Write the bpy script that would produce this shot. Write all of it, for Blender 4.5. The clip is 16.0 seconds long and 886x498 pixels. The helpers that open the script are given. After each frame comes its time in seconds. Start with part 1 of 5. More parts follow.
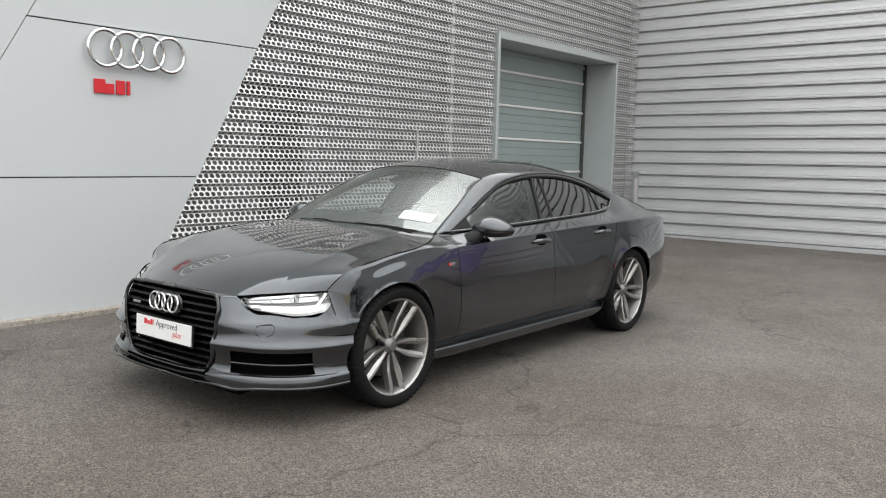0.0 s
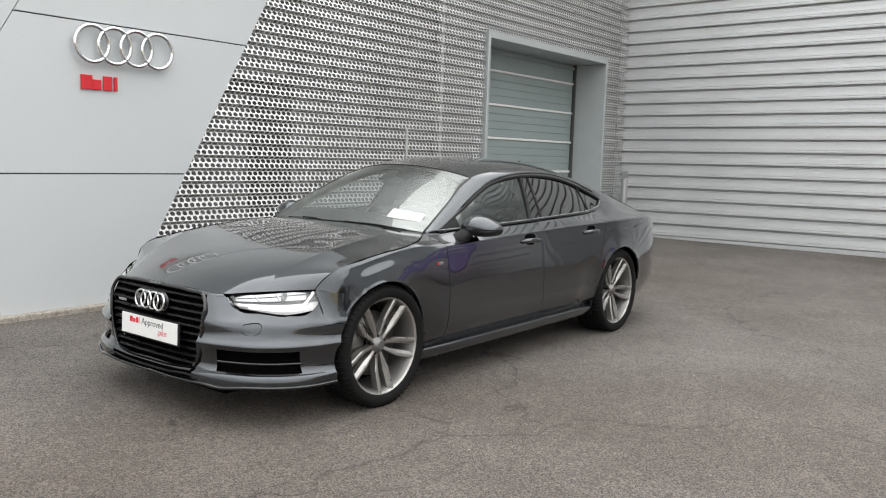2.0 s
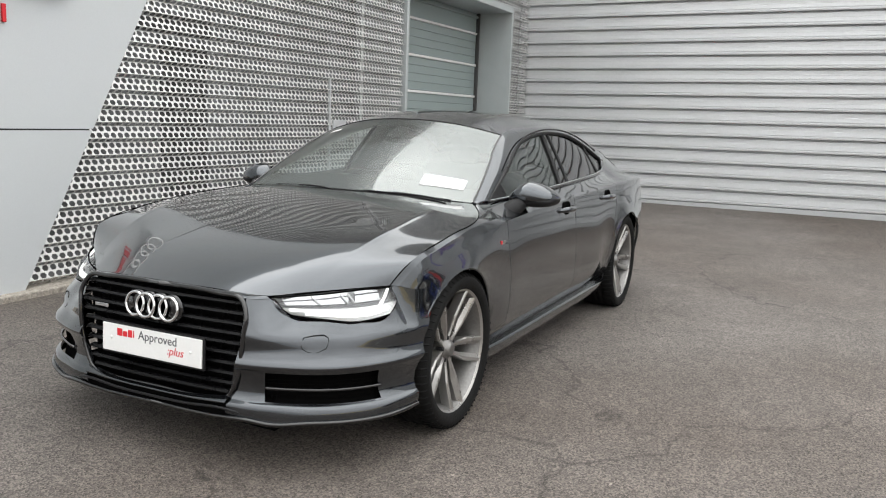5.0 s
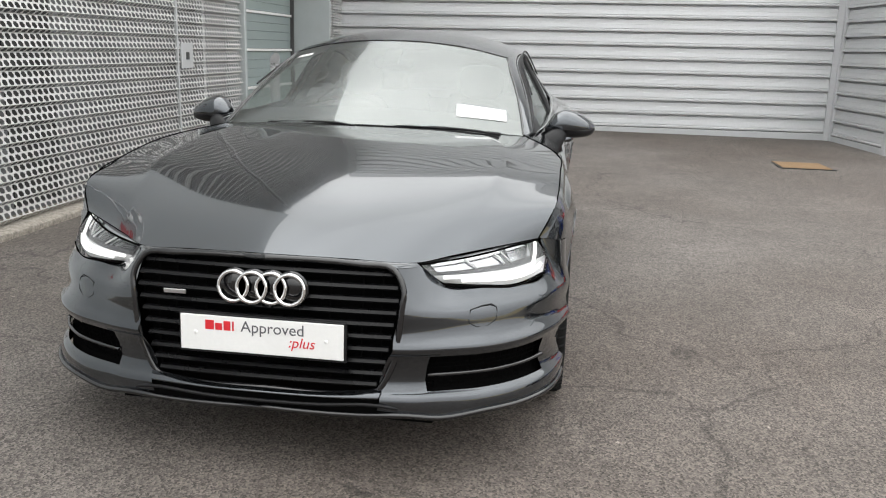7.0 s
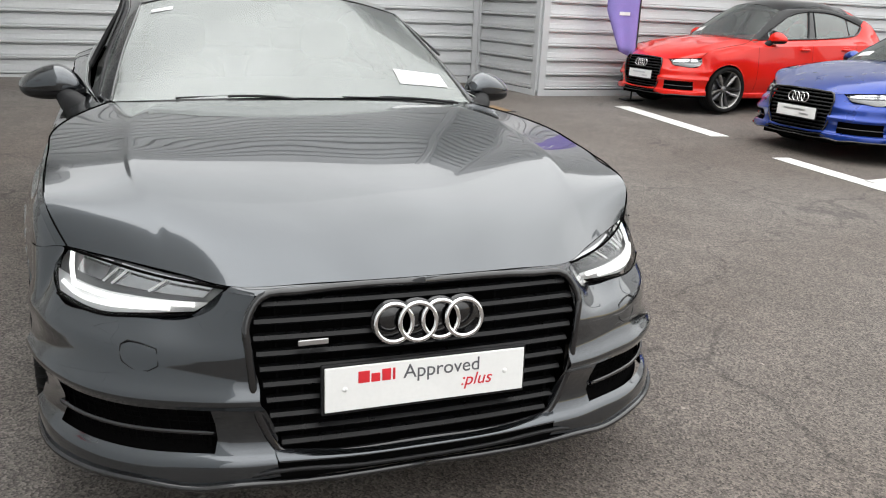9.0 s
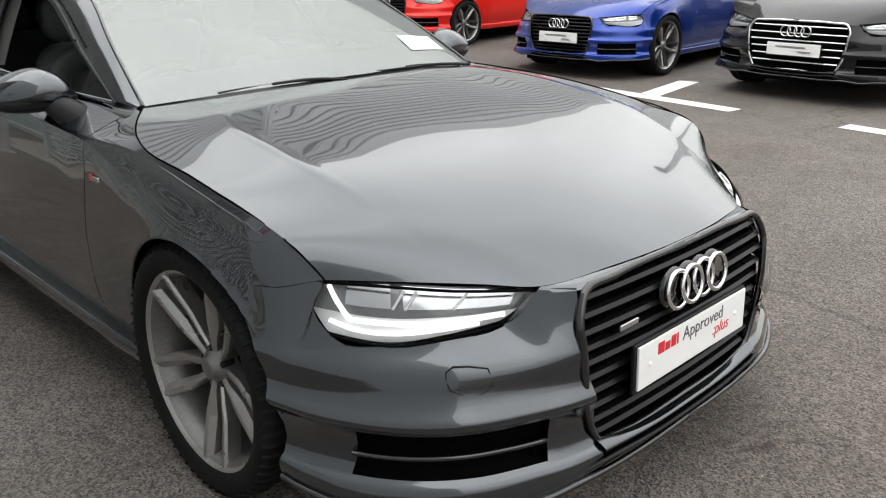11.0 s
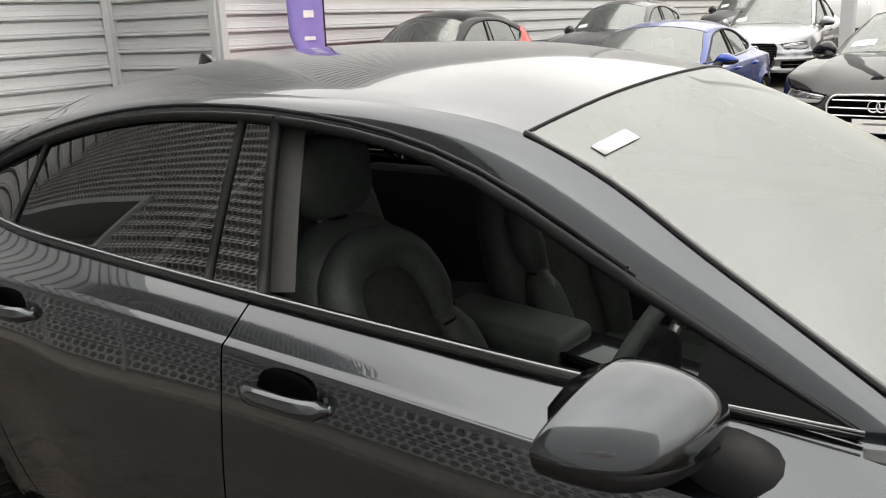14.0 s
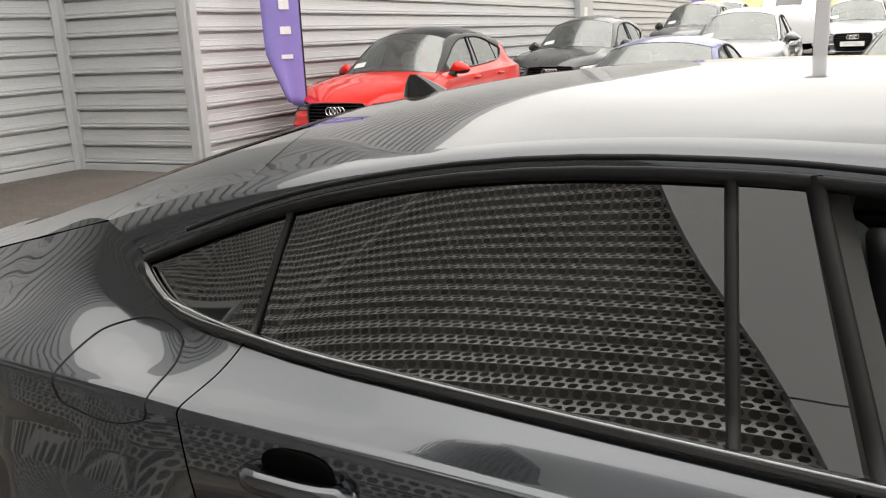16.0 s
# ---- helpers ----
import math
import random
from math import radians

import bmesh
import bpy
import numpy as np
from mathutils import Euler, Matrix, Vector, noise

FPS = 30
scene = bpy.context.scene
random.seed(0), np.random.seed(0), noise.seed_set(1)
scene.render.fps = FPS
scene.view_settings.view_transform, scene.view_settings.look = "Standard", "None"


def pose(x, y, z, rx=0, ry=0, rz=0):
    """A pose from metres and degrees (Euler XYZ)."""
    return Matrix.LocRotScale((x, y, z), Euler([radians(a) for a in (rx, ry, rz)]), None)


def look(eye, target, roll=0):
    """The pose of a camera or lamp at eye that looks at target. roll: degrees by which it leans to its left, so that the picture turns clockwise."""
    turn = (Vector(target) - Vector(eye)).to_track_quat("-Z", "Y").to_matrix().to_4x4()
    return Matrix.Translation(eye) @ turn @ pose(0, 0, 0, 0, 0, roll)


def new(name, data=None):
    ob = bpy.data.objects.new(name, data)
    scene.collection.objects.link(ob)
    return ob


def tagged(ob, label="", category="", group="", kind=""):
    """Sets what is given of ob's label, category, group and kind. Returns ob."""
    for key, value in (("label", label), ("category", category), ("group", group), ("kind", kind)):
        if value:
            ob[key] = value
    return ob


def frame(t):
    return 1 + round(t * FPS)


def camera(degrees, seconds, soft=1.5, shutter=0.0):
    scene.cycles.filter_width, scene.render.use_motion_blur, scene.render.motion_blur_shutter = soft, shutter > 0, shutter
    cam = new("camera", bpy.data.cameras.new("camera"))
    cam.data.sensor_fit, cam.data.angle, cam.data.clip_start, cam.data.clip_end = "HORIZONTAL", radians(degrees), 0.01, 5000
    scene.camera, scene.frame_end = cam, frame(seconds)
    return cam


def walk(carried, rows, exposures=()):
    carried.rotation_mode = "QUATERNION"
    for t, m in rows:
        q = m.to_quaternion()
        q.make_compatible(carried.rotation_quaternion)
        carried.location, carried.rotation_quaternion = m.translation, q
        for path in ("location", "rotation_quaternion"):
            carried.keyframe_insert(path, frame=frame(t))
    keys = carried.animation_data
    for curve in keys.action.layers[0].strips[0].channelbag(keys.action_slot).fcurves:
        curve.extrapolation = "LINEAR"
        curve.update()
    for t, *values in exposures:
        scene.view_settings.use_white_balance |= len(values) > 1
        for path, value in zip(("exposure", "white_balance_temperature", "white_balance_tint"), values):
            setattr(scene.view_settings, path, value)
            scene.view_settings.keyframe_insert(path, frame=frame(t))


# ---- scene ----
cam = camera(56.0, 16.0, soft=1.1)
PATH = [
    (0, (3.473, 3.979, 1.427), (1.915, 2.744, 1.205), 1.4),
    (0.5, (3.473, 3.98, 1.428), (1.909, 2.753, 1.205), 1.6),
    (1, (3.47, 3.976, 1.427), (1.902, 2.754, 1.204), 1.6),
    (1.5, (3.467, 3.971, 1.423), (1.895, 2.754, 1.203), 1.8),
    (2, (3.458, 3.97, 1.424), (1.884, 2.756, 1.201), 1.8),
    (2.5, (3.436, 3.975, 1.418), (1.859, 2.765, 1.194), 2.4),
    (3, (3.375, 3.902, 1.401), (1.801, 2.695, 1.146), 3.1),
    (3.5, (3.431, 3.591, 1.383), (1.849, 2.403, 1.087), 2.0),
    (4, (3.375, 3.228, 1.363), (1.756, 2.097, 1.05), 0.8),
    (4.2, (3.329, 3.051, 1.388), (1.69, 1.947, 1.085), 1.0),
    (6.3, (3.242, 1.418, 1.332), (1.336, 1.0, 0.892), 2.4),
    (6.5, (3.26, 1.256, 1.356), (1.353, 0.861, 0.898), 2.1),
    (7, (3.217, 0.87, 1.321), (1.291, 0.605, 0.851), 1.8),
    (7.5, (3.123, 0.486, 1.345), (1.186, 0.356, 0.862), 1.2),
    (7.8, (3.091, 0.254, 1.352), (1.15, 0.349, 0.879), 1.0),
    (8, (3.047, 0.101, 1.352), (1.126, 0.348, 0.857), 3.3),
    (8.5, (2.828, -0.259, 1.322), (0.965, 0.209, 0.768), 2.0),
    (9, (2.661, -0.668, 1.329), (0.875, 0.035, 0.768), 2.7),
    (9.2, (2.624, -0.835, 1.355), (0.875, -0.041, 0.795), 2.1),
    (11.3, (1.641, -1.858, 1.388), (0.32, -0.504, 0.739), -0.7),
    (11.4, (1.573, -1.871, 1.407), (0.254, -0.496, 0.8), -0.5),
    (11.5, (1.505, -1.886, 1.43), (0.195, -0.485, 0.862), -0.5),
    (12, (1.122, -1.977, 1.472), (-0.15, -0.526, 0.946), -1.2),
    (12.5, (0.695, -1.937, 1.463), (-0.554, -0.451, 0.983), -1.5),
    (13, (0.28, -1.892, 1.447), (-0.93, -0.379, 0.951), -1.1),
    (13.5, (-0.108, -1.865, 1.458), (-1.253, -0.309, 0.939), -1.7),
    (14, (-0.544, -1.809, 1.465), (-1.663, -0.237, 0.941), -2.2),
    (14.5, (-0.913, -1.858, 1.455), (-2.011, -0.25, 0.996), -2.2),
    (15, (-1.212, -1.871, 1.453), (-2.271, -0.244, 0.973), -2.0),
    (15.5, (-1.534, -1.799, 1.477), (-2.574, -0.161, 0.995), -1.9),
    (16, (-1.698, -1.733, 1.481), (-2.657, -0.049, 0.989), -2.4),
]
walk(cam, [(t, look(eye, target, roll)) for t, eye, target, roll in PATH], [(0.0, -0.13, 6500, 10), (4.0, -0.03, 6500, 10), (9.0, 0.01, 6500, 10), (11.0, -0.06, 6500, 10), (12.2, -0.22, 6500, 10), (13.2, -0.17, 6650, 11), (14.4, 0.02, 6950, 12), (15.2, 0.05, 6950, 12), (16.0, -0.05, 6950, 12)])
SKY, SUN, SKY_LOW, SKY_HIGH = 0.205, 0.8, 0.56, 1.72

# ---- world and light ----
world = bpy.data.worlds.new("sky")
scene.world = world
world.use_nodes = True
wt = world.node_tree
sky = wt.nodes.new("ShaderNodeTexSky")
sky.sky_type, sky.sun_disc = "NISHITA", False
sky.sun_elevation, sky.sun_rotation = radians(55), radians(200)
sky.air_density, sky.dust_density, sky.ozone_density = 1.0, 6.0, 1.0
hsv = wt.nodes.new("ShaderNodeHueSaturation")
hsv.inputs["Saturation"].default_value = 0.12
cloud = wt.nodes.new("ShaderNodeTexNoise")
cloud.inputs["Scale"].default_value, cloud.inputs["Detail"].default_value = 2.2, 5
cmap = wt.nodes.new("ShaderNodeMapRange")
cmap.inputs["From Min"].default_value, cmap.inputs["From Max"].default_value = 0.3, 0.7
cmap.inputs["To Min"].default_value, cmap.inputs["To Max"].default_value = 0.82, 1.12
wmix = wt.nodes.new("ShaderNodeMix")
wmix.data_type, wmix.blend_type = "RGBA", "MULTIPLY"
wmix.inputs[0].default_value = 1.0
wt.links.new(sky.outputs[0], hsv.inputs["Color"])
wt.links.new(cloud.outputs[0], cmap.inputs[0])
wt.links.new(hsv.outputs[0], wmix.inputs[6])
wt.links.new(cmap.outputs[0], wmix.inputs[7])
veil = wt.nodes.new("ShaderNodeMix")  # a closed cloud layer: little of the clear sky shows through
veil.data_type = "RGBA"
veil.inputs[0].default_value, veil.inputs[7].default_value = 0.12, (0, 0, 0, 1)
layer = wt.nodes.new("ShaderNodeMix")
layer.data_type, layer.blend_type = "RGBA", "MULTIPLY"
layer.inputs[0].default_value, layer.inputs[6].default_value = 1.0, (9.30, 9.40, 9.32, 1)
wt.links.new(cmap.outputs[0], layer.inputs[7])
wt.links.new(layer.outputs[2], veil.inputs[6])
wt.links.new(wmix.outputs[2], veil.inputs[7])
# an overcast sky is brightest overhead
dirn, sepz, grad, gmul = (wt.nodes.new("ShaderNode" + k) for k in ("TexCoord", "SeparateXYZ", "MapRange", "Mix"))
grad.inputs["From Min"].default_value, grad.inputs["From Max"].default_value = 0.0, 0.9
grad.inputs["To Min"].default_value, grad.inputs["To Max"].default_value = SKY_LOW, SKY_HIGH
gmul.data_type, gmul.blend_type = "RGBA", "MULTIPLY"
gmul.inputs[0].default_value = 1.0
wt.links.new(dirn.outputs["Generated"], sepz.inputs[0])
wt.links.new(sepz.outputs[2], grad.inputs[0])
wt.links.new(veil.outputs[2], gmul.inputs[6])
wt.links.new(grad.outputs[0], gmul.inputs[7])
wt.links.new(gmul.outputs[2], wt.nodes["Background"].inputs[0])
wt.nodes["Background"].inputs[1].default_value = SKY
sun_data = bpy.data.lights.new("sun", "SUN")
sun_data.energy, sun_data.angle, sun_data.color = SUN, radians(120), (1.0, 0.98, 0.95)
sun = new("sun", sun_data)
sun.matrix_world = pose(0, 0, 20, 32, 0, 150)


# ---- materials ----
def mat(name, base, rough=0.5, metal=0.0, coat=0.0, var=0.12, scale=6.0, fine=90.0, bump=0.0, bump_scale=120.0, emit=0.0, rough_var=0.1, coat_ior=1.65):
    """A surface with variation at two scales: broad stains and fine grain."""
    m = bpy.data.materials.new(name)
    m.use_nodes = True
    nt = m.node_tree
    b = nt.nodes["Principled BSDF"]
    b.inputs["Metallic"].default_value, b.inputs["Roughness"].default_value = metal, rough
    b.inputs["Coat Weight"].default_value, b.inputs["Coat Roughness"].default_value, b.inputs["Coat IOR"].default_value = coat, 0.01, coat_ior
    co = nt.nodes.new("ShaderNodeTexCoord")
    if var:
        n1, n2 = nt.nodes.new("ShaderNodeTexNoise"), nt.nodes.new("ShaderNodeTexNoise")
        n1.inputs["Scale"].default_value, n1.inputs["Detail"].default_value = scale, 4
        n2.inputs["Scale"].default_value, n2.inputs["Detail"].default_value = fine, 2
        add = nt.nodes.new("ShaderNodeMath")
        add.operation = "ADD"
        rng = nt.nodes.new("ShaderNodeMapRange")
        rng.inputs["From Min"].default_value, rng.inputs["From Max"].default_value = 0.6, 1.4
        rng.inputs["To Min"].default_value, rng.inputs["To Max"].default_value = 1 - var, 1 + var
        mul = nt.nodes.new("ShaderNodeMix")
        mul.data_type, mul.blend_type = "RGBA", "MULTIPLY"
        mul.inputs[0].default_value, mul.inputs[6].default_value = 1.0, (*base, 1)
        for n in (n1, n2):
            nt.links.new(co.outputs["Object"], n.inputs["Vector"])
        nt.links.new(n1.outputs[0], add.inputs[0])
        nt.links.new(n2.outputs[0], add.inputs[1])
        nt.links.new(add.outputs[0], rng.inputs[0])
        nt.links.new(rng.outputs[0], mul.inputs[7])
        nt.links.new(mul.outputs[2], b.inputs["Base Color"])
        if rough_var:
            rr = nt.nodes.new("ShaderNodeMapRange")
            rr.inputs["To Min"].default_value, rr.inputs["To Max"].default_value = max(0.02, rough - rough_var), min(1, rough + rough_var)
            nt.links.new(n1.outputs[0], rr.inputs[0])
            nt.links.new(rr.outputs[0], b.inputs["Roughness"])
    else:
        b.inputs["Base Color"].default_value = (*base, 1)
    if bump:
        nb, bu = nt.nodes.new("ShaderNodeTexNoise"), nt.nodes.new("ShaderNodeBump")
        nb.inputs["Scale"].default_value, nb.inputs["Detail"].default_value = bump_scale, 3
        bu.inputs["Strength"].default_value, bu.inputs["Distance"].default_value = bump, 0.01
        nt.links.new(co.outputs["Object"], nb.inputs["Vector"])
        nt.links.new(nb.outputs[0], bu.inputs["Height"])
        nt.links.new(bu.outputs[0], b.inputs["Normal"])
    if emit:
        b.inputs["Emission Color"].default_value, b.inputs["Emission Strength"].default_value = (1, 1, 0.97, 1), emit
    return m


def pane_mat(name, tint, ior=1.5, film=0.0):
    """Thin glass: clear or tinted, with mirror gloss that grows at grazing angles; film is the share blurred by dust."""
    m = bpy.data.materials.new(name)
    m.use_nodes = True
    nt = m.node_tree
    nt.nodes.remove(nt.nodes["Principled BSDF"])
    tr, gl, dusty, both, mx, fr = (nt.nodes.new("ShaderNode" + k) for k in ("BsdfTransparent", "BsdfGlossy", "BsdfGlossy", "MixShader", "MixShader", "Fresnel"))
    tr.inputs[0].default_value = (*tint, 1)
    if film:
        gl.inputs[0].default_value = dusty.inputs[0].default_value = (0.91, 0.95, 0.93, 1)
    gl.inputs["Roughness"].default_value = 0.0
    dusty.inputs["Roughness"].default_value = 0.29
    both.inputs[0].default_value = film
    fr.inputs[0].default_value = ior
    nt.links.new(gl.outputs[0], both.inputs[1])
    nt.links.new(dusty.outputs[0], both.inputs[2])
    nt.links.new(fr.outputs[0], mx.inputs[0])
    nt.links.new(tr.outputs[0], mx.inputs[1])
    nt.links.new((both if film else gl).outputs[0], mx.inputs[2])
    nt.links.new(mx.outputs[0], nt.nodes["Material Output"].inputs[0])
    return m


def asphalt_mat():
    m = mat("asphalt", (0.125, 0.115, 0.11), 0.85, var=0.0)
    nt = m.node_tree
    b = nt.nodes["Principled BSDF"]
    co = nt.nodes["Texture Coordinate"]
    chips, dirt, patch_n, spec = (nt.nodes.new("ShaderNodeTexVoronoi"), nt.nodes.new("ShaderNodeTexNoise"), nt.nodes.new("ShaderNodeTexNoise"), nt.nodes.new("ShaderNodeTexNoise"))
    chips.inputs["Scale"].default_value = 150
    dirt.inputs["Scale"].default_value, dirt.inputs["Detail"].default_value = 0.9, 6
    patch_n.inputs["Scale"].default_value, patch_n.inputs["Detail"].default_value = 0.28, 4
    spec.inputs["Scale"].default_value, spec.inputs["Detail"].default_value = 320, 2
    r1 = nt.nodes.new("ShaderNodeValToRGB")
    r1.color_ramp.elements[0].color, r1.color_ramp.elements[1].color = (0.044, 0.0395, 0.0358, 1), (0.218, 0.198, 0.181, 1)
    r2 = nt.nodes.new("ShaderNodeValToRGB")
    r2.color_ramp.elements[0].position, r2.color_ramp.elements[1].position = 0.33, 0.66
    r2.color_ramp.elements[0].color, r2.color_ramp.elements[1].color = (0.84, 0.82, 0.80, 1), (1.08, 1.07, 1.07, 1)
    r3 = nt.nodes.new("ShaderNodeValToRGB")
    r3.color_ramp.elements[0].position, r3.color_ramp.elements[1].position = 0.35, 0.62
    r3.color_ramp.elements[0].color, r3.color_ramp.elements[1].color = (0.80, 0.74, 0.70, 1), (1.05, 1.05, 1.05, 1)
    m1, m2, m3 = (nt.nodes.new("ShaderNodeMix") for _ in range(3))
    for n in (m1, m2, m3):
        n.data_type, n.blend_type = "RGBA", "MULTIPLY"
        n.inputs[0].default_value = 1.0
    for n in (chips, dirt, patch_n, spec):
        nt.links.new(co.outputs["Object"], n.inputs["Vector"])
    sp = nt.nodes.new("ShaderNodeSeparateColor")
    nt.links.new(chips.outputs["Color"], sp.inputs[0])
    nt.links.new(sp.outputs[0], r1.inputs[0])
    nt.links.new(dirt.outputs[0], r2.inputs[0])
    nt.links.new(patch_n.outputs[0], r3.inputs[0])
    nt.links.new(r1.outputs[0], m1.inputs[6])
    nt.links.new(r2.outputs[0], m1.inputs[7])
    nt.links.new(m1.outputs[2], m2.inputs[6])
    nt.links.new(r3.outputs[0], m2.inputs[7])
    # hairline cracks and small dark spots
    warp_n, crack, spot = nt.nodes.new("ShaderNodeTexNoise"), nt.nodes.new("ShaderNodeTexVoronoi"), nt.nodes.new("ShaderNodeTexVoronoi")
    warp_n.inputs["Scale"].default_value, warp_n.inputs["Detail"].default_value = 1.4, 5
    bend = nt.nodes.new("ShaderNodeVectorMath")
    bend.operation = "MULTIPLY_ADD"
    bend.inputs[1].default_value = (1.3, 1.3, 0)
    nt.links.new(co.outputs["Object"], warp_n.inputs["Vector"])
    nt.links.new(warp_n.outputs["Color"], bend.inputs[0])
    nt.links.new(co.outputs["Object"], bend.inputs[2])
    crack.feature, crack.inputs["Scale"].default_value = "DISTANCE_TO_EDGE", 0.33
    nt.links.new(bend.outputs[0], crack.inputs["Vector"])
    spot.inputs["Scale"].default_value = 1.15
    nt.links.new(bend.outputs[0], spot.inputs["Vector"])
    last = m2.outputs[2]
    # coarse chippings and pale grit that still show from far off
    for scale, lo, hi, dark, pale in ((38, 0.36, 0.64, 0.86, 1.12), (11, 0.34, 0.66, 0.89, 1.10), (3.2, 0.36, 0.66, 0.90, 1.08)):
        gr, r, mm = nt.nodes.new("ShaderNodeTexNoise"), nt.nodes.new("ShaderNodeMapRange"), nt.nodes.new("ShaderNodeMix")
        gr.inputs["Scale"].default_value, gr.inputs["Detail"].default_value, gr.inputs["Roughness"].default_value = scale, 5, 0.7
        r.inputs["From Min"].default_value, r.inputs["From Max"].default_value, r.inputs["To Min"].default_value, r.inputs["To Max"].default_value = lo, hi, dark, pale
        mm.data_type, mm.blend_type = "RGBA", "MULTIPLY"
        mm.inputs[0].default_value = 1.0
        nt.links.new(co.outputs["Object"], gr.inputs["Vector"])
        nt.links.new(gr.outputs[0], r.inputs[0])
        nt.links.new(last, mm.inputs[6])
        nt.links.new(r.outputs[0], mm.inputs[7])
        last = mm.outputs[2]
    grit = nt.nodes.new("ShaderNodeTexVoronoi")
    grit.inputs["Scale"].default_value = 5.5
    nt.links.new(co.outputs["Object"], grit.inputs["Vector"])
    for node, lo, hi, dark in ((crack.outputs["Distance"], 0.0015, 0.006, 0.62), (spot.outputs["Distance"], 0.018, 0.04, 0.36), (grit.outputs["Distance"], 0.030, 0.055, 2.1)):
        r = nt.nodes.new("ShaderNodeMapRange")
        r.inputs["From Min"].default_value, r.inputs["From Max"].default_value, r.inputs["To Min"].default_value = lo, hi, dark
        mm = nt.nodes.new("ShaderNodeMix")
        mm.data_type, mm.blend_type = "RGBA", "MULTIPLY"
        mm.inputs[0].default_value = 1.0
        nt.links.new(node, r.inputs[0])
        nt.links.new(last, mm.inputs[6])
        nt.links.new(r.outputs[0], mm.inputs[7])
        last = mm.outputs[2]
    nt.links.new(last, b.inputs["Base Color"])
    bu = nt.nodes.new("ShaderNodeBump")
    bu.inputs["Strength"].default_value, bu.inputs["Distance"].default_value = 0.6, 0.006
    nt.links.new(chips.outputs["Distance"], bu.inputs["Height"])
    nt.links.new(bu.outputs[0], b.inputs["Normal"])
    return m


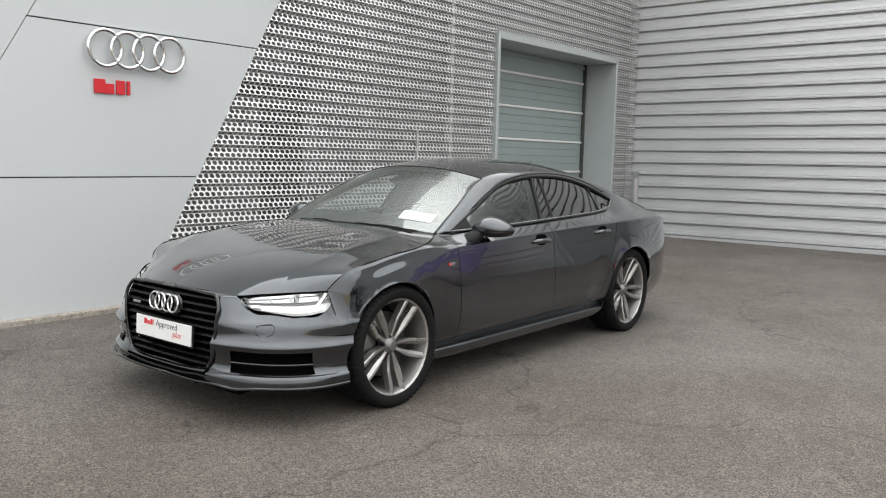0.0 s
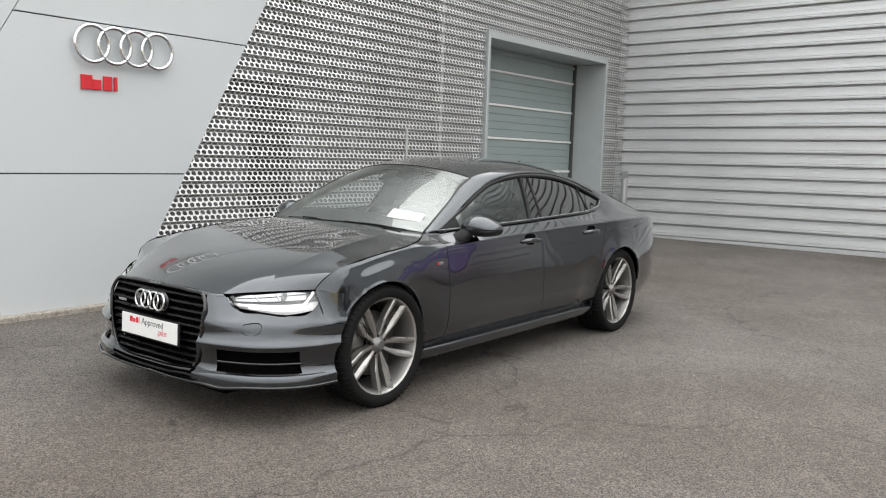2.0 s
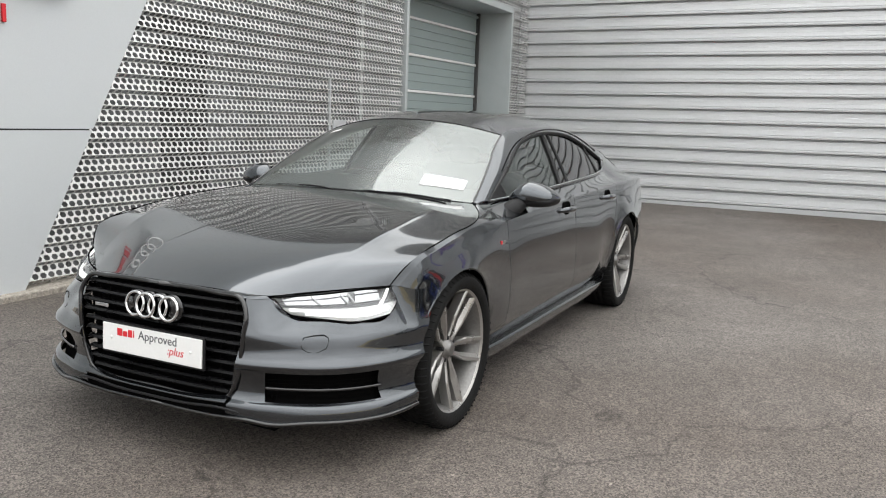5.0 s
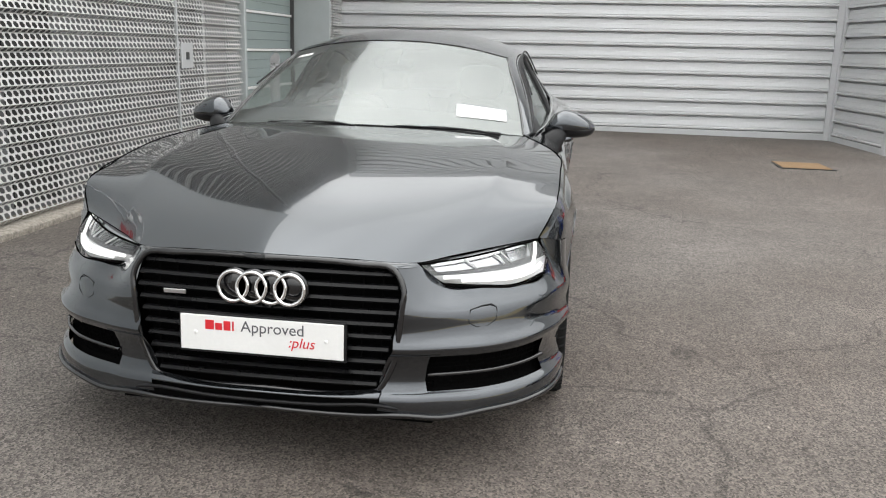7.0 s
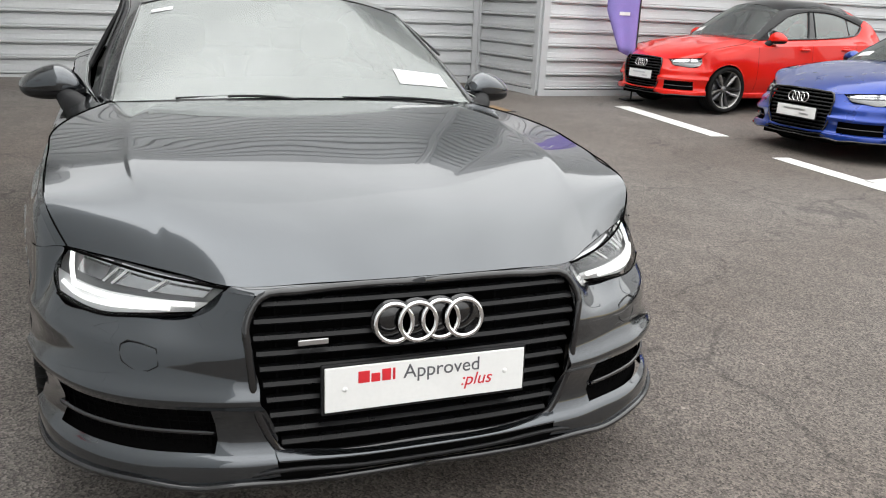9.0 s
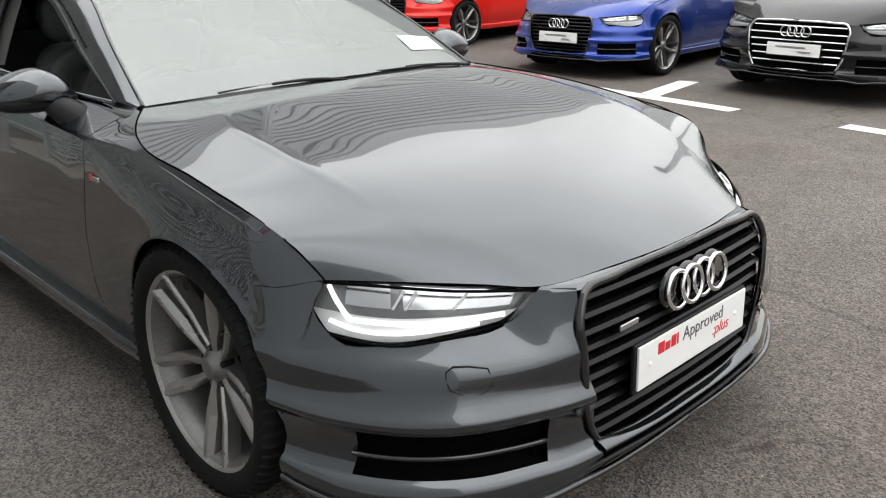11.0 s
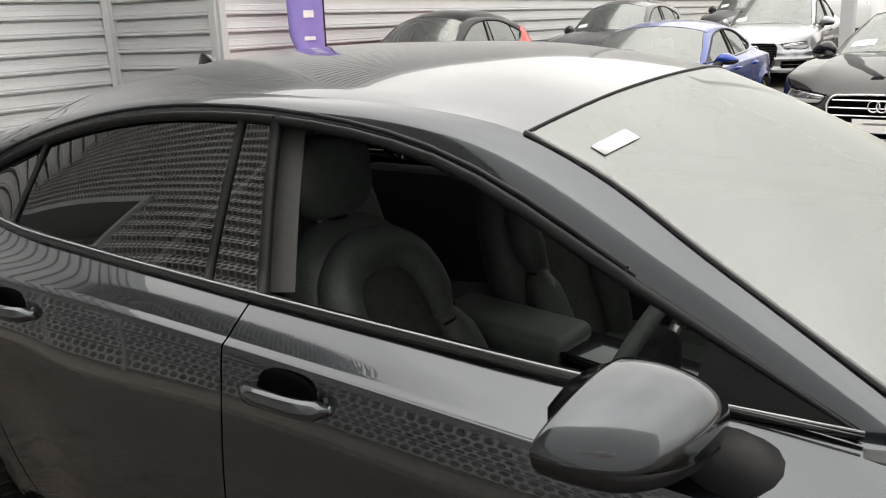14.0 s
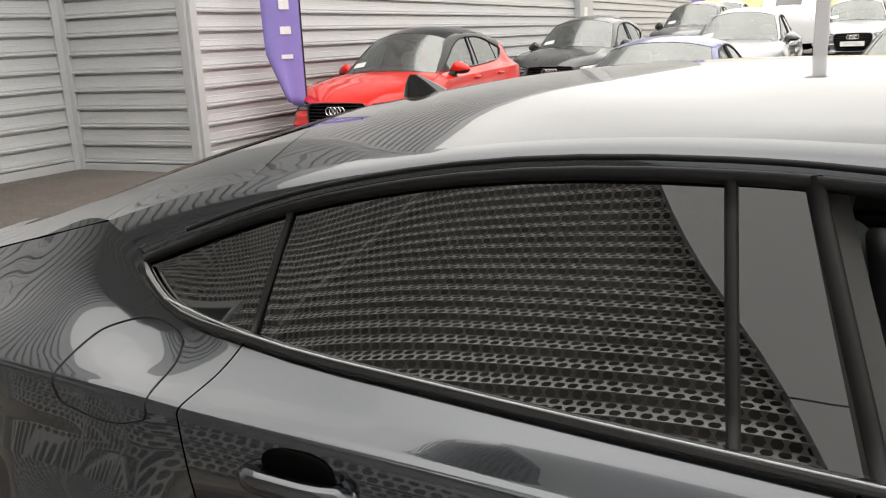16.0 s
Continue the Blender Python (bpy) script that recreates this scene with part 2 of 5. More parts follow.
M = {
    "asphalt": asphalt_mat(),
    "clad": mat("clad_metal", (0.58, 0.59, 0.60), 0.42, 0.35, var=0.07, scale=1.3, fine=40, bump=0.02, bump_scale=6),
    "trim": mat("clad_trim", (0.52, 0.53, 0.54), 0.45, 0.2, var=0.06, scale=2),
    "perf": mat("perforated_aluminium", (0.68, 0.68, 0.67), 0.42, 0.55, var=0.10, scale=1.2, fine=30),
    "perf_back": mat("backing_sheet", (0.165, 0.17, 0.175), 0.7, var=0.35, scale=1.1, fine=3.0),
    "panel": mat("composite_panel", (0.56, 0.585, 0.60), 0.35, 0.0, coat=0.15, var=0.03, scale=0.8),
    "joint": mat("joint_dark", (0.06, 0.06, 0.06), 0.8),
    "shutter": mat("shutter_panel", (0.29, 0.345, 0.34), 0.45, 0.1, var=0.06, scale=2),
    "frame_grey": mat("frame_grey", (0.44, 0.47, 0.475), 0.4, 0.2, var=0.05),
    "chrome": mat("chrome", (0.78, 0.78, 0.78), 0.08, 1.0, var=0.0),
    "satin": mat("satin_metal", (0.62, 0.62, 0.63), 0.3, 1.0, var=0.05),
    "red": mat("sign_red", (0.62, 0.02, 0.03), 0.45),
    "white": mat("white_plastic", (0.80, 0.80, 0.79), 0.35, var=0.03),
    "paper": mat("paper", (0.82, 0.82, 0.82), 0.7, var=0.02),
    "line": mat("road_paint", (0.70, 0.69, 0.66), 0.8, var=0.18, scale=9, fine=60, bump=0.3),
    "plinth": mat("gravel_edge", (0.33, 0.30, 0.26), 0.95, var=0.5, scale=22, fine=70, bump=0.8, bump_scale=40),
    "rust": mat("rusty_cover", (0.22, 0.14, 0.07), 0.85, var=0.3, scale=14, bump=0.3),
    "bollard": mat("bollard_paint", (0.62, 0.58, 0.50), 0.55, var=0.15, scale=5),
    "purple": mat("flag_cloth", (0.27, 0.22, 0.58), 0.8, var=0.12, scale=3),
    "grey": mat("paint_grey", (0.052, 0.0585, 0.0660), 0.15, 0.92, coat=1.0, coat_ior=1.57, var=0.16, scale=500, fine=1300, rough_var=0.0),
    "p_red": mat("paint_red", (0.66, 0.013, 0.006), 0.4, 0.0, coat=1.0, coat_ior=1.45, var=0.03),
    "p_blue": mat("paint_blue", (0.004, 0.032, 0.235), 0.3, 0.55, coat=1.0, coat_ior=1.45, var=0.03),
    "p_black": mat("paint_black", (0.005, 0.005, 0.006), 0.35, 0.0, coat=1.0, coat_ior=1.42, var=0.03),
    "p_dark": mat("paint_dark", (0.02, 0.022, 0.026), 0.3, 0.3, coat=1.0, coat_ior=1.5, var=0.03),
    "p_silver": mat("paint_silver", (0.26, 0.27, 0.285), 0.3, 0.7, coat=1.0, coat_ior=1.5, var=0.03),
    "p_white": mat("paint_white", (0.75, 0.76, 0.77), 0.35, 0.0, coat=1.0, coat_ior=1.5, var=0.03),
    "gloss_black": mat("gloss_black", (0.008, 0.008, 0.009), 0.12, 0.0, coat=0.6, var=0.0),
    "black": mat("black_plastic", (0.012, 0.012, 0.013), 0.5, var=0.2, scale=30, bump=0.05),
    "grille": mat("grille_black", (0.005, 0.005, 0.0055), 0.3, var=0.1, scale=40),
    # near-black, no gloss: the darkness of hollows and gaps put into the colour
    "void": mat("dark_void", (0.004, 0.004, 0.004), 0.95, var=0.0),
    "rubber": mat("tyre_rubber", (0.006, 0.006, 0.006), 0.75, var=0.3, scale=20, bump=0.15),
    "rim": mat("rim_alloy", (0.37, 0.36, 0.345), 0.30, 0.75, coat=0.4, var=0.08, scale=12),
    "rim_dark": mat("rim_dark", (0.07, 0.07, 0.072), 0.4, 0.7, var=0.1),
    "disc": mat("brake_disc", (0.16, 0.155, 0.15), 0.4, 0.9, var=0.2, scale=30),
    "leather": mat("leather", (0.108, 0.124, 0.116), 0.36, var=0.15, scale=25, bump=0.25, bump_scale=260),
    "suede": mat("suede", (0.105, 0.112, 0.10), 0.95, var=0.2, scale=30),
    "pillar_trim": mat("pillar_trim", (0.060, 0.059, 0.056), 0.6, var=0.1, scale=30),
    "dash": mat("dash_plastic", (0.05, 0.055, 0.055), 0.7, var=0.1, scale=30, bump=0.1),
    "drl": mat("lamp_light", (0.9, 0.9, 0.9), 0.3, var=0.0, emit=1.3),
    # darker than the rim alloy: the shadow inside the rim put into the colour
    "barrel": mat("rim_barrel", (0.20, 0.195, 0.19), 0.42, 0.7, var=0.2),
    "lamp_inner": mat("lamp_inner", (0.16, 0.165, 0.17), 0.3, 0.3, var=0.0),
    "guide": mat("lamp_guide", (0.72, 0.73, 0.74), 0.2, 0.0, coat=0.5, var=0.0),
    "lampgrey": mat("lamp_reflector", (0.45, 0.46, 0.47), 0.15, 0.9, var=0.0),
    "lens_clear": pane_mat("lens_clear", (0.93, 0.93, 0.93), 1.45),
    "glass": pane_mat("windscreen_glass", (0.52, 0.57, 0.55), 2.65, 0.55),
    "glass_side": pane_mat("side_glass", (0.36, 0.41, 0.40), 2.3, 0.15),
    "glass_dark": pane_mat("privacy_glass", (0.05, 0.05, 0.055), 2.6),
    "field": mat("dry_field", (0.42, 0.33, 0.16), 0.95, var=0.25, scale=0.3, fine=3),
    "letter": mat("letter_grey", (0.10, 0.10, 0.11), 0.6, var=0.0),
    "tail": mat("tail_red", (0.30, 0.01, 0.012), 0.15, coat=1.0, var=0.0),
}

for k, s in (("black", 0.25), ("void", 0.0), ("rubber", 0.2), ("gloss_black", 0.35), ("suede", 0.1), ("grille", 0.2), ("p_black", 0.0), ("p_dark", 0.1), ("p_red", 0.05), ("p_blue", 0.2)):
    M[k].node_tree.nodes["Principled BSDF"].inputs["Specular IOR Level"].default_value = s

# ---- mesh helpers ----
def mesh_from(name, verts, faces, material, smooth=True):
    me = bpy.data.meshes.new(name)
    me.from_pydata([tuple(v) for v in verts], [], faces)
    me.materials.append(material)
    if smooth:
        me.shade_smooth()
    me.update()
    return me


def bm_mesh(name, bm, material, smooth=False):
    bmesh.ops.recalc_face_normals(bm, faces=bm.faces)
    me = bpy.data.meshes.new(name)
    bm.to_mesh(me)
    bm.free()
    me.materials.append(material)
    if smooth:
        me.shade_smooth()
    return me


def put(name, me, parent=None, label="", m=None):
    ob = new(name, me)
    if parent:
        ob.parent = parent
    if m is not None:
        ob.matrix_basis = m
    if label:
        ob["label"] = label
    return ob


def part(name, bm, material, parent, label="", smooth=False, m=None):
    return put(name, bm_mesh(name, bm, material, smooth), parent, label, m)


def box_bm(x0, x1, y0, y1, z0, z1, bevel=0.0, seg=2, bm=None):
    bm = bm or bmesh.new()
    r = bmesh.ops.create_cube(bm, size=1.0, matrix=Matrix.LocRotScale(((x0 + x1) / 2, (y0 + y1) / 2, (z0 + z1) / 2), None, (abs(x1 - x0), abs(y1 - y0), abs(z1 - z0))))
    if bevel:
        es = list({e for v in r["verts"] for e in v.link_edges})
        bmesh.ops.bevel(bm, geom=es, offset=bevel, segments=seg, affect="EDGES", profile=0.5)
    return bm


def thing(name, label, category, group="", m=None, kind=""):
    ob = new(name)
    ob.empty_display_size = 0.2
    if m is not None:
        ob.matrix_world = m
    return tagged(ob, label, category, group, kind)


def cr(pts, n):
    """A smooth line through rows of points, n samples a stretch; slopes follow the chord lengths."""
    p = np.asarray(pts, float)
    d = np.diff(p, axis=0)
    h = np.sqrt((d * d).sum(-1)).reshape(len(d), -1).mean(1) + 1e-6
    wide = lambda q: q.reshape((-1,) + (1,) * (p.ndim - 1))
    v = d / wide(h)
    m = np.empty_like(p)
    m[0], m[-1] = v[0], v[-1]
    if len(p) > 2:
        w0, w1 = wide(h[:-1]), wide(h[1:])
        m[1:-1] = (w1 * v[:-1] + w0 * v[1:]) / (w0 + w1)
        m[0], m[-1] = 1.5 * v[0] - 0.5 * m[1], 1.5 * v[-1] - 0.5 * m[-2]
    t = wide(np.linspace(0, 1, n, endpoint=False))
    out = []
    for i in range(len(d)):
        out.append(p[i] * (2 * t**3 - 3 * t**2 + 1) + m[i] * h[i] * (t**3 - 2 * t**2 + t) + p[i + 1] * (3 * t**2 - 2 * t**3) + m[i + 1] * h[i] * (t**3 - t**2))
    out.append(p[-1:])
    return np.concatenate(out)


def patch(net, nu, nv):
    """A smooth sheet through a net of points: rows are stations."""
    g = cr(np.asarray(net, float), nu)
    return np.swapaxes(cr(np.swapaxes(g, 0, 1), nv), 0, 1)


def sheet(G, drop=None, closed=False):
    m, n = G.shape[:2]
    verts = G.reshape(-1, 3)
    faces = []
    for i in range(m - 1):
        for j in range(n - (0 if closed else 1)):
            if drop is not None and drop(i, j):
                continue
            k = (j + 1) % n
            faces.append((i * n + j, (i + 1) * n + j, (i + 1) * n + k, i * n + k))
    used = sorted({v for f in faces for v in f})
    at = {v: i for i, v in enumerate(used)}
    return verts[used], [tuple(at[v] for v in f) for f in faces]


def lathe(profile, n=48):
    """Turned about the y axis: profile rows of (radius, y)."""
    a = np.linspace(0, 2 * np.pi, n, endpoint=False)
    p = np.asarray(profile, float)
    G = np.stack([p[:, None, 0] * np.cos(a), np.repeat(p[:, 1:2], n, 1), p[:, None, 0] * np.sin(a)], -1)
    return sheet(G, closed=True)


def ring_verts(center, R, r, axis_rot, n=48, k=10):
    a, b = np.linspace(0, 2 * np.pi, n, endpoint=False), np.linspace(0, 2 * np.pi, k, endpoint=False)
    A, B = np.meshgrid(a, b, indexing="ij")
    P = np.stack([(R + r * np.cos(B)) * np.cos(A), (R + r * np.cos(B)) * np.sin(A), r * np.sin(B)], -1).reshape(-1, 3)
    P = P @ np.array(axis_rot.to_3x3()).T + np.array(center)
    f = [(i * k + j, ((i + 1) % n) * k + j, ((i + 1) % n) * k + (j + 1) % k, i * k + (j + 1) % k) for i in range(n) for j in range(k)]
    return P, f


def tube(points, r, k=8):
    """A round bar along a line of points."""
    P = np.asarray(points, float)
    T = np.gradient(P, axis=0)
    T /= np.linalg.norm(T, axis=1)[:, None]
    ref = np.array([0.0, 0, 1]) if abs(T[0][2]) < 0.9 else np.array([1.0, 0, 0])
    U = np.cross(T, ref)
    U /= np.linalg.norm(U, axis=1)[:, None]
    V = np.cross(T, U)
    a = np.linspace(0, 2 * np.pi, k, endpoint=False)
    rr = np.broadcast_to(np.asarray(r, float), (len(P),))[:, None, None]
    G = P[:, None] + rr * (U[:, None] * np.cos(a)[None, :, None] + V[:, None] * np.sin(a)[None, :, None])
    v, f = sheet(G, closed=True)
    n = len(P)
    return v, f + [tuple(range(k))[::-1], tuple(range((n - 1) * k, n * k))]


# ---- ground ----
def ground_z(x, y):
    """The yard is level round the car and climbs a little towards the walls."""
    s = min(max((-x - 3.0) / 7.5, 0.0), 1.0)
    return 0.085 * s * s * (3 - 2 * s) + 0.034 * min(max(y - 7.0, 0.0), 40.0)


gx = [-400, -120, -60, -30, -20] + [-14 + 0.5 * i for i in range(41)] + [8, 12, 20, 40, 100, 400]
gy = [-400, -100, -40, -20, -12] + [-8 + 1.0 * i for i in range(30)] + [24, 30, 38, 47, 80, 160, 400]
verts = [(x, y, ground_z(x, y)) for x in gx for y in gy]
ny = len(gy)
faces = [(i * ny + j, (i + 1) * ny + j, (i + 1) * ny + j + 1, i * ny + j + 1) for i in range(len(gx) - 1) for j in range(ny - 1)]
tagged(put("ground", mesh_from("ground", verts, faces, M["asphalt"])), "worn grey-brown asphalt yard with stains and faint cracks", "ground", kind="structure")

# ---- corrugated walls ----
PITCH = 0.2115


def clad_wall(name, a, b, z0, rows, slope, label, end_trims=(True, True)):
    """A wall clad in horizontal metal panels from plan point a to b, seen from its right side going a to b."""
    a, b = Vector(a), Vector(b)
    d = (b - a)
    L = d.length
    d.normalize()
    m = Matrix(((d.x, -d.y, 0, a.x), (d.y, d.x, 0, a.y), (0, 0, 1, z0), (0, 0, 0, 1))) @ pose(0, 0, 0, 0, -math.degrees(math.atan(slope)), 0)
    root = new(name)
    root.matrix_world = m
    tagged(root, label, "wall", kind="structure")
    H = rows * PITCH + 0.3
    part("wall_core", box_bm(0, L, 0.06, 0.30, -0.5, H), M["trim"], root)
    part("base_trim", box_bm(0, L, -0.035, 0.06, -0.14, -0.004, 0.006), M["trim"], root)
    prof = [(0.030, 0.000), (0.0, 0.006), (-0.034, 0.010), (-0.036, 0.028), (-0.016, 0.036), (-0.014, 0.052), (-0.022, 0.056), (-0.022, 0.064), (-0.012, 0.068), (-0.006, 0.118), (-0.009, 0.122), (-0.004, 0.130), (-0.002, 0.188), (0.006, 0.193), (0.030, 0.197), (0.034, PITCH + 0.004)]
    e0, e1 = (0.11 if end_trims[0] else 0.0), (0.11 if end_trims[1] else 0.0)
    v = [(x, p[0], p[1]) for p in prof for x in (e0, L - e1)]
    f = [(2 * i, 2 * i + 1, 2 * i + 3, 2 * i + 2) for i in range(len(prof) - 1)]
    me = mesh_from("panel", v, f, M["clad"], False)
    for k in range(rows):
        put("panel", me, root, m=pose(0, 0, k * PITCH))
    for on, x in ((end_trims[0], 0.0), (end_trims[1], L - 0.11)):
        if on:
            part("corner_trim", box_bm(x, x + 0.11, -0.045, 0.06, -0.14, H, 0.006), M["trim"], root)
    return root


FAR_X = -10.66
clad_wall("wall_far", (FAR_X, -2.98), (FAR_X, 5.03), 0.12, 36, 0.0095, "light grey wall of horizontal ribbed metal cladding", (False, True))
clad_wall("wall_return", (FAR_X, 5.03), (-8.8, 5.25), 0.168, 36, 0.0, "shaded short return of ribbed metal cladding", (True, True))
clad_wall("wall_side", (-8.8, 5.25), (-10.9, 39.5), 0.168, 36, 0.0, "long grey wall of ribbed metal cladding behind parked cars", (True, False))

pil = tagged(new("wall_pilaster"), "smooth grey metal pilaster standing proud of the ribbed wall", "wall", kind="structure")
part("pilaster", box_bm(-9.85, -9.52, 19.75, 20.75, 0.3, 8.0, 0.01), M["trim"], pil)
part("notice", box_bm(-9.519, -9.515, 20.05, 20.30, 1.75, 2.10), M["white"], pil, "white notice sheet")

# ---- perforated wall ----
WALL_Y, WALL_H = -2.86, 7.4
perf = tagged(new("wall_perforated"), "wall screen of corrugated perforated aluminium rows", "wall", kind="structure")


def perforated(x0, x1, z0, z1, name, clip=None):
    """Corrugated sheet with real holes: staggered cells, each a frame of six sides round its hole."""
    cw, pitch, depth = 0.068, 0.127, 0.042
    s_low, s_up = 0.050, 0.105
    ch = (s_low + s_up) / 3

    def place(x, s):
        k, r = divmod(s, s_low + s_up)
        if r < s_low:
            f = r / s_low
            return (x, WALL_Y + depth * f, z0 + k * pitch + 0.030 * f)
        f = (r - s_low) / s_up
        return (x, WALL_Y + depth * (1 - f), z0 + k * pitch + 0.030 + (pitch - 0.030) * f)
    V, F = [], []
    nrow = int((z1 - z0) / pitch) * 3
    for r in range(nrow):
        s = (r + 0.5) * ch
        off = 0.5 * cw * (r % 2)
        for c in range(int((x1 - x0) / cw)):
            x = x0 + off + (c + 0.5) * cw
            zc = z0 + s / (s_low + s_up) * pitch
            if clip and not clip(x, zc):
                continue
            n = len(V)
            for dx, ds in ((-0.5, -0.5), (0, -0.5), (0.5, -0.5), (0.5, 0.5), (0, 0.5), (-0.5, 0.5)):
                V.append(place(x + dx * cw, s + ds * ch * 0.999))
            for dx, ds in ((-0.24, -0.385), (0.0, -0.40), (0.24, -0.385), (0.405, 0.0), (0.24, 0.385), (0.0, 0.40), (-0.24, 0.385), (-0.405, 0.0)):
                V.append(place(x + dx * cw, s + ds * ch))
            o = [n + i for i in range(6)]
            h = [n + 6 + i for i in range(8)]
            F += [(o[0], o[1], h[1], h[0]), (o[1], o[2], h[2], h[1]), (o[2], o[3], h[3], h[2]), (o[3], h[4], h[3]), (o[3], o[4], h[5], h[4]), (o[4], o[5], h[6], h[5]), (o[5], o[0], h[7], h[6]), (o[0], h[0], h[7])]
    return put(name, mesh_from(name, V, F, M["perf"], False), perf)


DOOR = (-9.80, -6.20, 3.17)
edge_x = lambda z: -0.63 - 0.555 * z  # leaning edge of the white panel
tagged(perforated(-10.64, 0.2, 0.06, WALL_H, "perforated_sheet", lambda x, z: not (DOOR[0] - 0.04 < x < DOOR[1] + 0.04 and z < DOOR[2] + 0.02) and x < edge_x(z) + 0.12), kind="stuff")
part("backing_wall", box_bm(-6.30, 1.2, WALL_Y - 0.40, WALL_Y - 0.16, -0.3, WALL_H + 0.1), M["perf_back"], perf)
part("backing_wall", box_bm(-10.9, -9.82, WALL_Y - 0.40, WALL_Y - 0.16, -0.3, WALL_H + 0.1), M["perf_back"], perf)
part("backing_wall", box_bm(-9.82, -6.30, WALL_Y - 0.40, WALL_Y - 0.16, 3.22, WALL_H + 0.1), M["perf_back"], perf)
for x0, x1, z0, z1 in ((-2.80, -2.22, 0.1, 1.95), (-2.85, -1.9, 2.0, 2.16)):
    part("dark_opening", box_bm(x0, x1, WALL_Y - 0.16, WALL_Y - 0.15, z0, z1), M["joint"], perf)
for x in (-5.3,):
    part("stay", box_bm(x - 0.03, x + 0.03, WALL_Y - 0.10, WALL_Y - 0.03, 0.05, WALL_H), M["trim"], perf)
part("sheet_joint", box_bm(-4.555, -4.525, WALL_Y + 0.02, WALL_Y + 0.044, 0.06, 1.75, 0.003), M["trim"], perf)
part("access_plate", box_bm(-4.86, -4.60, WALL_Y + 0.03, WALL_Y + 0.047, 1.045, 1.290, 0.004), M["trim"], perf, "small grey access plate")
part("plate_handle", box_bm(-4.76, -4.70, WALL_Y + 0.0475, WALL_Y + 0.056, 1.13, 1.20, 0.003), M["joint"], perf)
part("base_strip", box_bm(-10.6, 3.4, WALL_Y - 0.2, WALL_Y + 0.17, -0.2, 0.045, 0.01), M["plinth"], perf, "crumbled gravel and concrete edge strip")

# white panel with leaning edges
panel = tagged(new("wall_panel"), "pale grey smooth composite wall panels with a leaning edge", "wall", kind="structure")
PY = WALL_Y + 0.085


def slab(corners, y0, y1, material, name, parent, label=""):
    bm = bmesh.new()
    fr = [bm.verts.new((x, y1, z)) for x, z in corners]
    bk = [bm.verts.new((x, y0, z)) for x, z in corners]
    bm.faces.new(fr)
    bm.faces.new(bk[::-1])
    for i in range(len(fr)):
        j = (i + 1) % len(fr)
        bm.faces.new((fr[i], fr[j], bk[j], bk[i]))
    return part(name, bm, material, parent, label)


left_x = lambda z: 1.72 - 0.59 * z
for z0, z1 in ((0.02, 1.170), (1.182, 2.438), (2.450, WALL_H)):
    if z1 < 2.45:
        slab([(edge_x(z0), z0), (max(left_x(z0), 1.0) if z0 > 1.1 else 4.6, z0), (left_x(z1) if z0 > 1.1 else 4.6, z1), (edge_x(z1), z1)], PY - 0.10, PY, M["panel"], "panel", panel)
    else:
        slab([(edge_x(z0), z0), (left_x(z0), z0), (left_x(z1), z1), (edge_x(z1), z1)], PY - 0.10, PY, M["panel"], "panel", panel)
slab([(left_x(1.182) + 0.008, 1.182), (4.6, 1.182), (4.6, WALL_H), (left_x(WALL_H) + 0.008, WALL_H)], PY - 0.10, PY - 0.006, M["panel"], "panel", panel)
part("joint_back", box_bm(edge_x(1.18) + 0.02, 4.6, PY - 0.08, PY - 0.02, 1.165, 1.187), M["joint"], panel)
part("joint_back", box_bm(edge_x(2.44) + 0.02, 4.6, PY - 0.08, PY - 0.02, 2.433, 2.455), M["joint"], panel)

# roller door in a deep frame
door = tagged(new("door_1"), "closed grey sectional shutter door set deep in a metal frame", "door", kind="structure")
part("frame_left", box_bm(DOOR[1] - 0.06, DOOR[1], WALL_Y - 0.61, WALL_Y + 0.07, 0, DOOR[2], 0.008), M["frame_grey"], door)
part("frame_right", box_bm(DOOR[0], DOOR[0] + 0.06, WALL_Y - 0.61, WALL_Y + 0.07, 0, DOOR[2], 0.008), M["frame_grey"], door)
part("frame_head", box_bm(DOOR[0] + 0.06, DOOR[1] - 0.06, WALL_Y - 0.61, WALL_Y + 0.07, DOOR[2] - 0.10, DOOR[2], 0.008), M["frame_grey"], door)
part("recess_back", box_bm(DOOR[0] - 0.06, DOOR[1] + 0.06, WALL_Y - 0.72, WALL_Y - 0.615, -0.1, DOOR[2] + 0.1), M["joint"], door)
part("threshold", box_bm(DOOR[0] + 0.06, DOOR[1] - 0.06, WALL_Y - 0.61, WALL_Y + 0.05, -0.05, 0.055), M["plinth"], door)
for k in range(6):
    # three shallow folds across each section
    bm = bmesh.new()
    z0, z1 = (0.06, 0.170) if k == 0 else (0.51 * k - 0.30, 0.51 * k + 0.17)
    n = 1 if k == 0 else 4
    for j in range(n):
        a, b = z0 + (z1 - z0) * j / n, z0 + (z1 - z0) * (j + 1) / n
        box_bm(DOOR[0] + 0.06, DOOR[1] - 0.06, WALL_Y - 0.60, WALL_Y - 0.555 + 0.002 * (j % 2), a + 0.003, b, 0.004, 1, bm)
    part("shutter_panel", bm, M["shutter"], door)
    part("rail", box_bm(DOOR[0] + 0.07, DOOR[1] - 0.07, WALL_Y - 0.58, WALL_Y - 0.53, z1 + 0.002, z1 + 0.038, 0.006), M["white"], door)
part("shutter_panel", box_bm(DOOR[0] + 0.06, DOOR[1] - 0.06, WALL_Y - 0.60, WALL_Y - 0.555, 2.762, 3.10, 0.005), M["shutter"], door)
